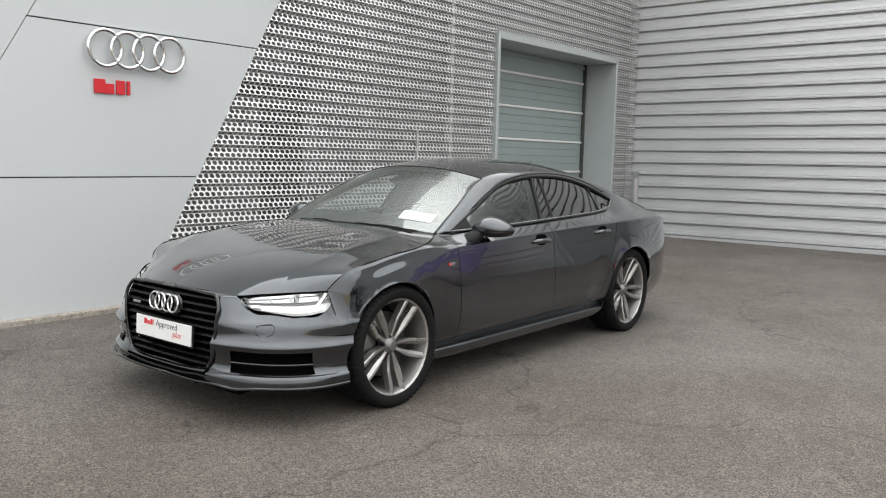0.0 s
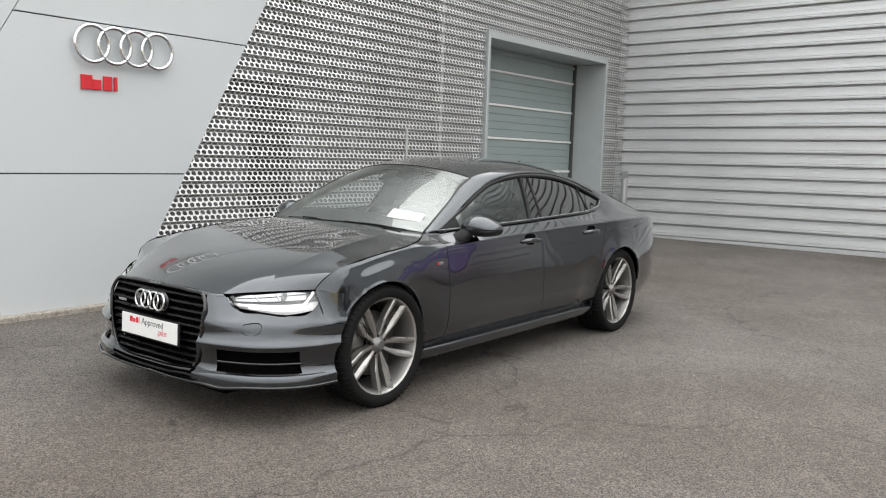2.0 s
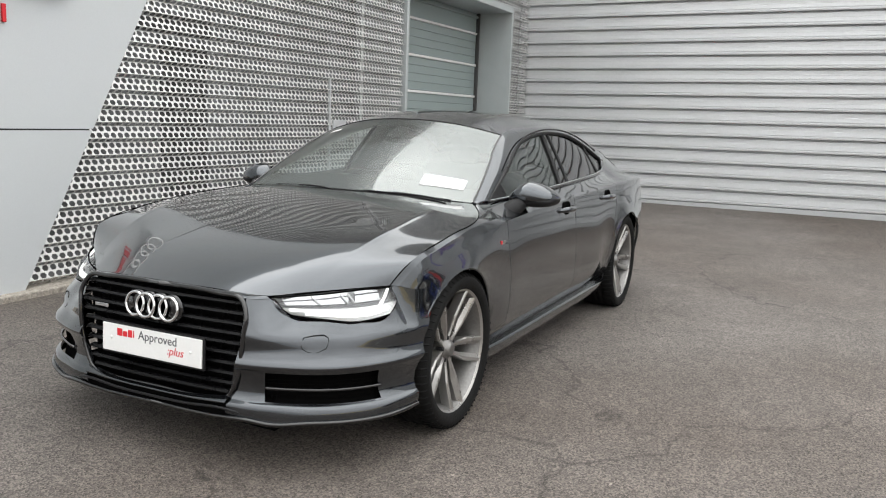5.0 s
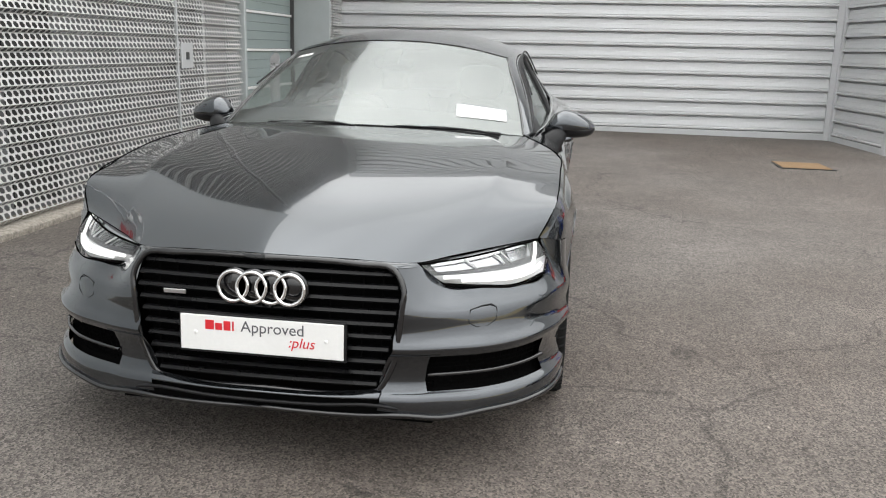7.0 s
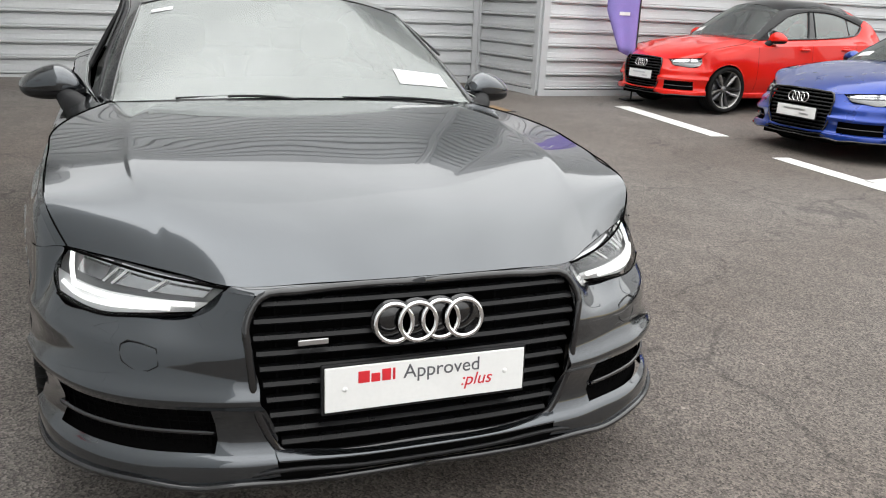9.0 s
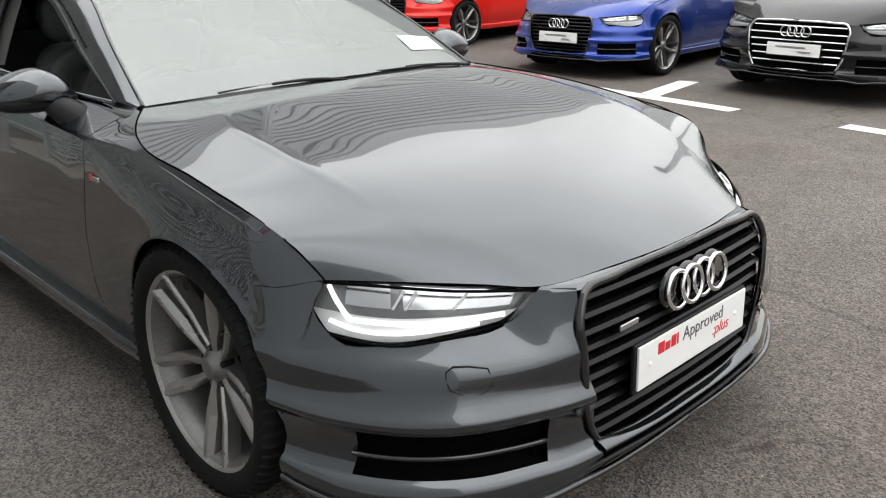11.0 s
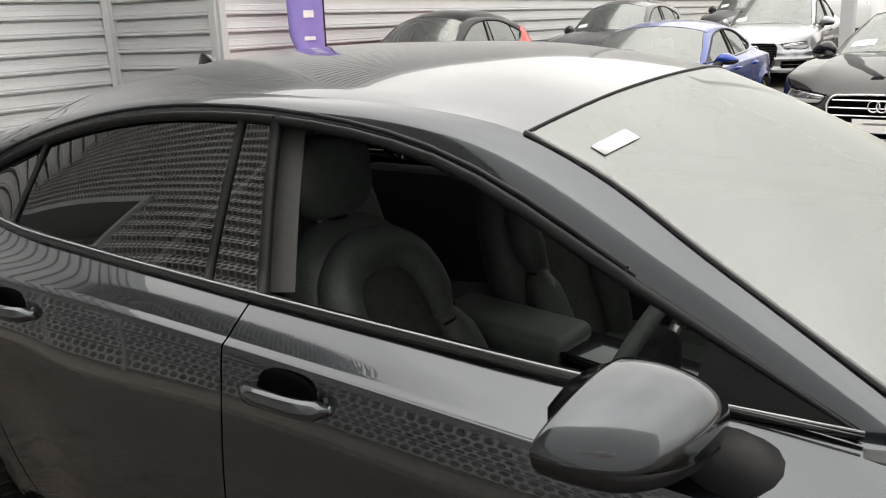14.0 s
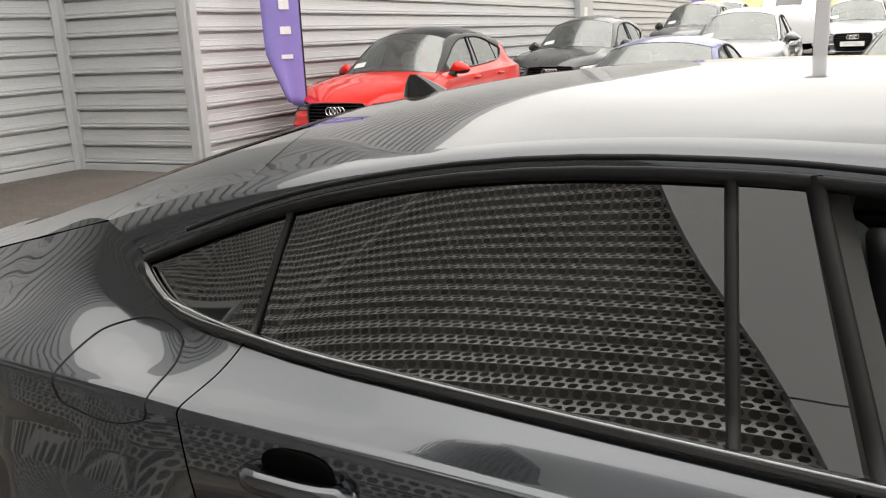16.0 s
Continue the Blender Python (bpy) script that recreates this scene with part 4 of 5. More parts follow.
        v, f = lathe([(0.001, 0.066), (0.008, 0.066), (0.010, 0.06), (0.010, 0.03)], 10)
        v = v + np.array([0.052 * np.cos(a), 0, 0.052 * np.sin(a)])
        put("bolt", mesh_from("bolt", v, f, M["black"]), root)
    return root


def ellipsoid(center, size, power=2.4, nu=20, nv=28):
    a, b = np.linspace(-np.pi / 2, np.pi / 2, nu), np.linspace(0, 2 * np.pi, nv, endpoint=False)
    A, B = np.meshgrid(a, b, indexing="ij")
    c = lambda t: np.sign(np.cos(t)) * np.abs(np.cos(t)) ** (2 / power)
    s = lambda t: np.sign(np.sin(t)) * np.abs(np.sin(t)) ** (2 / power)
    return np.stack([size[0] * c(A) * c(B), size[1] * c(A) * s(B), size[2] * s(A)], -1) + np.array(center)


def shape(name, G, material, parent, label=""):
    v, f = sheet(G, closed=True)
    return put(name, mesh_from(name, v, f, material), parent, label)


def rounded(name, size, center, rot, material, parent, bevel=0.03, label=""):
    bm = box_bm(-size[0] / 2, size[0] / 2, -size[1] / 2, size[1] / 2, -size[2] / 2, size[2] / 2, bevel, 4)
    return part(name, bm, material, parent, label, True, pose(*center, *rot))


def seat(parent, x, y, back_label=""):
    """A sport seat: cushion, waisted backrest with a raised yoke round the insert, bolsters, headrest."""
    s = put("seat", None, parent, m=pose(x, y, 0.0), label=back_label)
    rows = [(0.44, 0.02, 0.225, 0.085), (0.54, 0.00, 0.240, 0.095), (0.68, -0.045, 0.245, 0.095), (0.80, -0.09, 0.230, 0.09), (0.90, -0.130, 0.200, 0.08), (0.97, -0.155, 0.165, 0.07), (1.012, -0.172, 0.11, 0.05), (1.025, -0.178, 0.03, 0.02)]
    a = np.linspace(0, 2 * np.pi, 36, endpoint=False)
    G = []
    for z, cx, w, d in cr(np.array(rows), 4):
        yy = w * np.sign(np.cos(a)) * np.abs(np.cos(a)) ** 0.6
        xx = d * np.sign(np.sin(a)) * np.abs(np.sin(a)) ** 0.7
        G.append(np.stack([cx + xx, yy, np.full_like(a, z)], -1))
    shape("backrest", np.array(G), M["leather"], s)
    front = lambda z: float(np.interp(z, [r[0] for r in rows], [r[1] + r[3] for r in rows]))
    arch = [(-0.150, 0.755), (-0.158, 0.83), (-0.135, 0.905), (-0.075, 0.945), (0, 0.955), (0.075, 0.945), (0.135, 0.905), (0.158, 0.83), (0.150, 0.755)]
    v, f = tube(cr(np.array([(front(q) - 0.006, p, q) for p, q in arch]), 5), np.interp(np.linspace(0, 1, 41), [0, 0.12, 0.5, 0.88, 1], [0.030, 0.050, 0.056, 0.050, 0.030]), 14)
    put("yoke", mesh_from("yoke", v, f, M["leather"]), s)
    for o in (-1, 1):
        lobe = [(front(0.50) + 0.005, o * 0.175, 0.47), (front(0.58) + 0.010, o * 0.182, 0.58), (front(0.68) + 0.004, o * 0.180, 0.68), (front(0.77) - 0.012, o * 0.165, 0.765)]
        v, f = tube(cr(np.array(lobe), 5), np.interp(np.linspace(0, 1, 16), [0, 0.2, 0.8, 1], [0.040, 0.058, 0.055, 0.036]), 14)
        put("back_bolster", mesh_from("back_bolster", v, f, M["leather"]), s)
        v, f = tube(cr(np.array([(front(0.765) + 0.030, o * 0.115, 0.755), (front(0.765) + 0.036, o * 0.160, 0.762), (front(0.765) - 0.012, o * 0.215, 0.775)]), 4), 0.0035, 6)
        put("seam", mesh_from("seam", v, f, M["black"]), s)
    G2 = []
    for z in np.linspace(0.50, 0.915, 14):
        w = float(np.interp(z, [0.50, 0.70, 0.85, 0.915], [0.135, 0.118, 0.112, 0.07]))
        yy = np.linspace(-w, w, 11)
        G2.append(np.stack([front(z) + 0.012 - 0.012 * (yy / w) ** 2, yy, np.full_like(yy, z)], -1))
    v, f = sheet(np.array(G2))
    put("back_insert", mesh_from("back_insert", v, f, M["suede"]), s)
    shape("headrest", ellipsoid((-0.195, 0, 1.125), (0.058, 0.130, 0.100), 3.0), M["leather"], s)
    for o in (-0.05, 0.05):
        v, f = tube([(-0.175, o, 0.98), (-0.195, o, 1.07)], 0.007, 8)
        put("headrest_post", mesh_from("headrest_post", v, f, M["satin"]), s)
    shape("cushion", ellipsoid((0.22, 0, 0.42), (0.30, 0.25, 0.085), 3.5), M["leather"], s)
    for o in (-1, 1):
        shape("bolster", ellipsoid((0.22, o * 0.225, 0.46), (0.26, 0.045, 0.055), 2.6), M["leather"], s)
    return s


def text_ob(name, body, size, material, parent, m, shear=0.0):
    cu = bpy.data.curves.new(name, "FONT")
    cu.body, cu.size, cu.extrude, cu.shear = body, size, 0.0006, shear
    cu.materials.append(material)
    ob = put(name, cu, parent)
    ob.matrix_basis = m
    return ob


def build_car(name, label, m, paint, sx=(1.0, 1.0, 1.0), sy=1.0, sz=1.0, roof_paint=None, main=False, rim="rim", open_right=False, grille="black", R=0.347, group="", lights=True, plate=True, tall=0.0, lift=()):
    root = thing(name, label, "car", group, m)
    P = M[paint]
    RP = M[roof_paint] if roof_paint else P
    wb = 2.914 * sx[1]

    def warp(G):
        G = np.array(G, float).copy()
        x = G[..., 0]
        G[..., 0] = np.where(x > 0, x * sx[0], np.where(x > -2.914, x * sx[1], -wb + (x + 2.914) * sx[2]))
        G[..., 1] *= sy
        z = G[..., 2]
        up = np.clip(z - 0.9, 0, None)
        G[..., 2] = z * sz + tall * up
        if lift:  # a steeper tail: the roofline is held up towards the rear
            G[..., 2] += np.interp(-x, [p[0] for p in lift], [p[1] for p in lift]) * np.clip((z - 0.99) / 0.16, 0, 1)
        return G
    B = Body(root, warp)
    W = lambda *p: warp(np.array([p], float))[0]
    nu, nv = (8, 5) if main else (4, 3)
    S = patch(side_net(), nu, nv)
    zc = R
    AR = R * 1.08
    cut = arch_cut([(0.018, zc), (-wb, zc)], AR)
    gap = 0.0024
    for side in (1, -1):
        for nm, i0, i1 in (("fender", 0, 5), ("front_door", 5, 8), ("rear_door", 8, 10), ("quarter_panel", 10, 18)):
            G = S[i0 * nu:i1 * nu + 1].copy()
            if nm != "fender":
                G[0] += (G[1] - G[0]) * min(1, gap / max(np.abs(G[1, 4, 0] - G[0, 4, 0]), 1e-4))
            if nm != "quarter_panel":
                G[-1] += (G[-2] - G[-1]) * min(1, gap / max(np.abs(G[-2, 4, 0] - G[-1, 4, 0]), 1e-4))
            B.half(nm, G, P, side, cut=cut)
        # dark seam strips behind the shut lines
        for i in (5, 8, 10):
            g = S[i * nu]
            st = np.stack([g + [0.02, -0.016, 0], g + [-0.02, -0.016, 0]])
            B.half("shut_line", st, M["void"], side)
        # arch lips and wheel wells
        for cx in (0.018, -wb):
            a = np.linspace(np.radians(-14), np.radians(194), 40)
            xs, zs = cx + AR * np.cos(a), zc + AR * np.sin(a)
            Sw = warp(S)
            ys = []
            for xx, zz in zip(xs, zs):
                d = (Sw[..., 0] - xx) ** 2 + (Sw[..., 2] - zz) ** 2
                k = np.unravel_index(np.argsort(d, axis=None)[:4], d.shape)
                w = 1 / (d[k] + 1e-5)
                ys.append((Sw[k][:, 1] * w).sum() / w.sum())
            ys = np.convolve(np.pad(ys, 3, "edge"), np.ones(7) / 7, "valid")
            path = np.stack([xs, ys * side, zs], -1)
            v, f = tube(path - [0, side * 0.004, 0], 0.007, 6)
            put("arch_lip", mesh_from("arch_lip", v, f, P), root)
            # the well sheet is near-black, so its depth reads dark by colour
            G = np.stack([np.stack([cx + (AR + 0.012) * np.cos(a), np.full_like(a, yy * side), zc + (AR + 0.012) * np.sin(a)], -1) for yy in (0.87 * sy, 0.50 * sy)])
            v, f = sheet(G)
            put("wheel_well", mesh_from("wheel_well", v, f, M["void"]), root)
        # glass side
        Wd = patch([[b, ((np.array(b) * 0.5 + np.array(t) * 0.5) + [0, 0.014 * (t[2] - b[2]), 0]), t] for b, t in zip(BELT, WTOP)], 8, 4)
        seg = [("front_window", 5, 24), ("rear_window", 32, 48), ("quarter_window", 48, 64)]
        for nm, a0, a1 in seg:
            if nm == "front_window" and open_right and side < 0:
                continue
            ob = B.half(nm, Wd[a0:a1 + 1] - [0, 0.006, 0], M["glass_side"] if nm == "front_window" or not main else M["glass_dark"], side)
            ob.visible_shadow = False
        B.half("pillar_cover", Wd[25:33] - [0, 0.002, 0], M["glass_dark"] if main else M["gloss_black"], side)
        B.bar("pillar_bar", [Wd[32, 0], Wd[32, 4], Wd[32, 8]], 0.009, M["black"], side, samples=3)
        B.bar("window_frame", [Wd[24, 0], Wd[24, 4], Wd[24, 8]], 0.013, M["black"], side, samples=3)
        B.bar("window_divider", [Wd[48, 0], Wd[48, 4] - [0, 0.004, 0], Wd[48, 8]], 0.006, M["black"], side, samples=3)
        if main:
            tr = np.stack([Wd[24] + [0.030, -0.055, 0], Wd[25] + [0.005, -0.030, 0], Wd[33] + [0, -0.05, 0]])
            B.half("pillar_trim", tr, M["pillar_trim"], side)
        B.half("mirror_triangle", Wd[0:6] + [0, 0.001, 0], M["grille"], side)
        # rail above the windows, A pillar to tail
        Rl = patch([[t, (np.array(t) * 0.5 + np.array(r) * 0.5) + [0, 0.006, 0.006], r] for t, r in zip(WTOP, RAIL)], 8, 4)
        B.half("roof_rail", Rl, RP, side)
        B.bar("window_trim", [np.array(t) + [0, 0.004, -0.004] for t in WTOP], np.interp(np.linspace(0, 1, 33), [0, 0.12, 1], [0.003, 0.011, 0.011]), M["black"], side)
        B.bar("belt_trim", [np.array(t) + [0, 0.006, 0.002] for t in BELT], np.interp(np.linspace(0, 1, 33), [0, 0.12, 1], [0.003, 0.012, 0.012]), M["gloss_black"], side, k=10)
        if main:
            # thin grey bar stands for the reflection along the gloss belt trim
            B.bar("belt_glint", [np.array(t) + [0, 0.012, 0.012] for t in BELT[:-1]], 0.0018, M["frame_grey"], side)
            B.bar("drip_rail", [np.array(t) + [0, 0.013, 0.020] for t in WTOP[1:-1]], 0.005, M["black"], side)
        # filler between belt front and the screen base
        foot = Rl[0][::-1]
        top = S[5 * nu:6 * nu + 1, -1]
        low = np.stack([np.interp(-np.linspace(-0.575, -0.680, len(foot)), -top[:, 0], top[:, k]) for k in range(3)], -1)
        Fl = np.stack([low, 0.5 * (low + foot) + [0, 0.005, 0.003], foot])
        B.half("pillar_foot", Fl, P, side)
        # lamps
        L = patch(LAMP, 6, 6)
        lamp = put("headlamp", None, root)
        B.half("housing", L - [0.030, 0.011, 0], M["lamp_inner"], side, parent=lamp)
        B.half("lens", L + [0.002, 0.002, 0], M["lens_clear"], side, parent=lamp)
        Lg = L - [0.012, 0.004, 0]
        if lights:
            B.bar("running_light", [Lg[8, 1], Lg[8, 5], Lg[8, 10], Lg[8, 15]], 0.006, M["drl"], side, parent=lamp, k=8)
            B.bar("running_light", [Lg[10, 3], Lg[10, 7], Lg[10, 11], Lg[10, 15], Lg[9, 17]], 0.005, M["drl"], side, parent=lamp, k=8)
            B.bar("running_light", [Lg[8, 15], Lg[4, 16], Lg[1, 17]], 0.0058, M["drl"], side, parent=lamp, k=8)
        Lr = L - [0.020, 0.007, 0]
        for a0, a1 in ((1, 5), (5, 10), (11, 15)):
            B.half("reflector", Lr[0:6, a0:a1 + 1] - [0.0, 0.0, 0.002 * (a0 % 2)], M["lampgrey"], side, parent=lamp)
        B.half("light_guide", (L - [0.017, 0.006, 0])[7:13, 0:19], M["guide"], side, parent=lamp)
        for a0 in (5, 9, 10):
            B.bar("divider", [Lg[1, a0], Lg[5, a0 + 1]], 0.0035, M["guide"], side, parent=lamp)
        B.bar("seam", [L[0, k] + [0.002, 0.002, 0.001] for k in (0, 6, 12, 18)], 0.0035, M["void"], side, parent=lamp)
        B.bar("seam", [L[12, k] + [0.001, 0.001, -0.001] for k in (0, 6, 12, 18)], 0.003, M["void"], side, parent=lamp)
        # bumper half with its air intake
        Bp = patch(bumper_net(), 6, 3)
        for j in range(18, 22):  # slanted ends of the intake
            t = (j - 18) / 3
            Bp[9, j] = Bp[9, j] * (1 - 0.9 * t) + Bp[10, j] * 0.9 * t
            Bp[10, j] = Bp[10, j] * (1 - 0.9 * t) + Bp[11, j] * 0.9 * t
            Bp[29, j] = Bp[29, j] * (0.1 + 0.9 * t) + Bp[28, j] * 0.9 * (1 - t)
        hole = lambda i, j: 9 <= i < 29 and 18 <= j < 21
        B.half("front_bumper", Bp, P, side, drop=hole)
        # a near-black sheet just behind the opening stands for its dark depth
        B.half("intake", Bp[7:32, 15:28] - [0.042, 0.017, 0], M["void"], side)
        mid = lambda i, t: Bp[i, 18] * (1 - t) + Bp[i, 21] * t
        B.bar("intake_blade", [mid(i, 0.55) - [0.010, 0.004, 0] for i in (9, 14, 20, 25, 29)], 0.007, M["gloss_black"], side)
        if main:
            for t in (0.15, 0.30, 0.42, 0.70, 0.85):
                B.bar("intake_mesh", [mid(i, t) - [0.03, 0.012, 0] for i in (9, 14, 20, 25, 29)], 0.0014, M["void"], side)
            for i in range(10, 29):
                B.bar("intake_mesh", [mid(i, 0) - [0.03, 0.012, 0], mid(i, 1) - [0.03, 0.012, 0]], 0.0014, M["void"], side, samples=1)
        # splitter lip
        B.bar("front_lip", [(0.908, 0.0, 0.216), (0.902, 0.30, 0.214)] + [tuple(Bp[k * 6, -1] + [0.004, 0.003, -0.004]) for k in range(1, 10)], 0.009, M["gloss_black"], side)
        # sill
        prof = [(0.835, 0.268), (0.886, 0.262), (0.893, 0.256), (0.897, 0.249), (0.884, 0.205), (0.876, 0.194), (0.840, 0.186)]
        xs = np.linspace(-0.365, -2.53, 12)
        G = np.array([[(x - 0.16 * (z - 0.2) * (1 if x > -1 else -0.6) * (1 if k in (0, 11) else 0), y - (0.012 if k in (0, 11) else 0), z + 0.006 * min(1, -x / 2)) for y, z in prof] for k, x in enumerate(xs)])
        B.half("sill", G, P, side)
        Ge = np.stack([G[0], G[0] * [1, 0, 1] + [0, 0.80, 0]])
        B.half("sill", Ge, M["black"], side)
        # mirrors
        mir = put("door_mirror", None, root)
        secs = cr(np.array([(0.786, -0.845, -0.872, 0.962, 0.945), (0.803, -0.822, -0.900, 0.992, 0.934), (0.840, -0.806, -0.930, 1.032, 0.924), (0.88, -0.804, -0.950, 1.048, 0.918), (0.92, -0.812, -0.962, 1.042, 0.915), (0.96, -0.830, -0.972, 1.026, 0.917), (0.997, -0.860, -0.982, 1.004, 0.924), (1.018, -0.90, -0.987, 0.986, 0.936), (1.028, -0.945, -0.985, 0.972, 0.952)]), 4)
        an = np.linspace(0, 2 * np.pi, 40, endpoint=False)
        G = []
        for y, xf, xr, zt, zb in secs:
            c, s = np.cos(an), np.sin(an)
            xx = np.where(c > 0, np.abs(c) ** np.where(s > 0, 1.0, 0.7), -np.abs(c) ** 0.35)
            xm = 0.3 * xf + 0.7 * xr
            gx_ = np.where(xx > 0, xm + xx * (xf - xm), xm + xx * (xm - xr))
            gz_ = 0.5 * (zt + zb) + 0.5 * (zt - zb) * np.sign(s) * np.abs(s) ** np.where(s > 0, np.where(c > 0, 0.95, 0.6), 0.55)
            G.append(np.stack([gx_, np.full_like(an, y), gz_], -1))
        G = warp(np.array(G)) * [1, side, 1]
        zs = np.interp(np.abs(G[..., 1]) / sy, [0.79, 0.88, 1.03], [0.966, 0.952, 0.962]) * sz
        top = G.copy()
        top[..., 2] = np.maximum(top[..., 2], zs)
        low = (G - G.mean((0, 1))) * [0.99, 0.995, 1.0] + G.mean((0, 1))
        low[..., 2] = np.minimum(low[..., 2], zs + 0.001)
        for nm, q, mt in (("cap", top, P), ("lower_shell", low, M["black"])):
            v, f = sheet(q, closed=True)
            n = q.shape[1]
            f = f + [tuple(range(n)), tuple(range(len(v) - n, len(v)))[::-1]]
            if side < 0:
                f = [t[::-1] for t in f]
            put(nm, mesh_from(nm, v, f, mt), mir)
        ap = warp(np.array([(-0.775, 0.770, 0.855), (-0.785, 0.815, 0.888), (-0.805, 0.842, 0.918), (-0.845, 0.866, 0.940)])) * [1, side, 1]
        v, f = tube(ap, [0.062, 0.054, 0.045, 0.034], 16)
        put("arm", mesh_from("arm", v, f, M["black"]), mir)
        gp = warp(np.array([[(-0.9585, 0.84, 0.925), (-0.9585, 0.84, 1.02)], [(-0.9745, 0.93, 0.915), (-0.9745, 0.93, 1.026)], [(-0.9825, 0.98, 0.93), (-0.9825, 0.98, 1.006)]])) * [1, side, 1]
        v, f = sheet(patch(gp, 3, 3) - [0.004, 0, 0])
        put("mirror_glass", mesh_from("mirror_glass", v, f, M["chrome"]), mir)
        # handles
        for hx, hz in ((-1.545, 0.850), (-2.435, 0.866)):
            hy = float(np.interp(-hx, [1.25, 1.77, 2.35, 2.6], [0.889, 0.886, 0.893, 0.897]))
            hd = put("door_handle", None, root)
            P3 = warp(np.array([[hx, hy - 0.004, hz]]))[0]
            # on the main car the bowl is near-black: shade of the grip recess painted in
            shape("dish", ellipsoid((P3[0], side * (P3[1] + 0.003), P3[2] + 0.004), (0.070, 0.008, 0.042), 2.6), M["void"] if main else P, hd)
            hp = [(hx + 0.098, hy - 0.004, hz - 0.005), (hx + 0.076, hy + 0.020, hz), (hx, hy + 0.032, hz + 0.002), (hx - 0.074, hy + 0.020, hz), (hx - 0.094, hy - 0.004, hz - 0.002)]
            Pt = warp(cr(np.array(hp), 5))
            Pt[..., 1] *= side
            v, f = tube(Pt, np.interp(np.linspace(0, 1, len(Pt)), [0, 0.2, 0.8, 1], [0.010, 0.018, 0.018, 0.010]), 10)
            put("grip", mesh_from("grip", v, f, P), hd)
        # wheels
        for cx in (0.0, -wb):
            wheel(root, cx, side * 0.800 * sy, R, R, M["rim"], side, 5, dark=M["rim_dark"] if rim == "rim_dark" else None, detail=main)
    # hood, screen, roof, tail
    Hd = patch(full(HOOD), 8, 10)
    B.half("hood", Hd, P, -1)
    for c in (0, -1):
        B.bar("hood_seam", [Hd[k, c] + [0, 0, 0.0005] for k in range(0, Hd.shape[0], 6)], 0.0024, M["void"])
    hs = [[(0.760, 0.450, 0.673), (0.759, 0.459, 0.667), (0.757, 0.463, 0.660)], [(0.781, 0.395, 0.6755), (0.806, 0.400, 0.676), (0.828, 0.404, 0.670)], [(0.812, 0.30, 0.684), (0.830, 0.30, 0.684), (0.841, 0.30, 0.676)], [(0.838, 0.15, 0.691), (0.848, 0.15, 0.689), (0.850, 0.15, 0.680)], [(0.846, 0, 0.694), (0.852, 0, 0.691), (0.854, 0, 0.682)]]
    hs = np.swapaxes(np.array(hs), 0, 1) - [0, 0, 0.001]
    B.half("nose_strip", patch(full(hs), 3, 5), P, -1)
    B.bar("hood_seam", [Hd[0, k] - [0.003, 0, 0.002] for k in range(0, Hd.shape[1], 5)], 0.0022, M["void"])
    Cw = patch([[np.array(a) + [0.01, 0, -0.02] for a in full(HOOD)[-1]], [np.array(b) + [-0.02, 0, -0.006] for b in full(HOOD)[-1] - [0.03, 0, -0.008]]], 2, 6)
    B.half("cowl", Cw, M["black"], -1)
    edge = patch([[t, (np.array(t) * 0.5 + np.array(r) * 0.5) + [0, 0.006, 0.006], r] for t, r in zip(WTOP, RAIL)], 8, 4)[:, -1]

    def snap(G):
        """Draws the outer columns of a sheet onto the roof rail."""
        for i in range(len(G)):
            if -3.10 <= G[i, 0, 0] <= -0.60:
                for k in (1, 2):
                    G[i, 0, k] = np.interp(-G[i, 0, 0], -edge[:, 0], edge[:, k])
                G[i, -1] = G[i, 0] * [1, -1, 1]
        return G
    Sc = snap(patch(full(SCREEN), 8, 8))
    ob = B.half("windscreen", Sc, M["glass"], -1)
    ob.visible_shadow = False
    B.bar("screen_trim", [tuple(p) for p in Sc[-1][::4] + [0, 0, 0.001]], 0.003, M["black"])
    for c in (0, -1):
        B.bar("screen_trim", [tuple(p) for p in Sc[::6, c] + [0, 0, 0.001]], 0.006, M["gloss_black"])
    if not main:
        B.half("windscreen_card", Sc[3:7, 2:9] + [0.0005, 0.0, 0.003], M["paper"], -1, "white price sheet at the windscreen")
    if main:
        B.half("screen_border", Sc[0:5] - [0, 0, 0.004], M["black"], -1)
    Rf = snap(patch(full(ROOF), 6, 6))
    B.half("roof", Rf, RP, -1)
    Bk = snap(patch(full(BACK), 6, 6))
    B.half("tailgate", Bk, P, -1)
    ob = B.half("rear_glass", Bk[1:15, 8:29] + [0, 0, 0.005], M["gloss_black"], -1)
    for side in (1, -1):
        B.bar("tailgate_seam", [Bk[k, 0] for k in range(6, 25, 3)], 0.002, M["void"], side)
    tail = [[(-4.02, 0.640, 0.86), (-4.09, 0.36, 0.87), (-4.11, 0.18, 0.875), (-4.115, 0, 0.877)], [(-4.00, 0.675, 0.55), (-4.10, 0.38, 0.56), (-4.125, 0.19, 0.56), (-4.13, 0, 0.56)], [(-3.98, 0.64, 0.30), (-4.06, 0.36, 0.30), (-4.09, 0.18, 0.30), (-4.095, 0, 0.30)]]
    B.half("rear_bumper", patch(full([BACK[4]] + tail), 5, 5), P, -1)
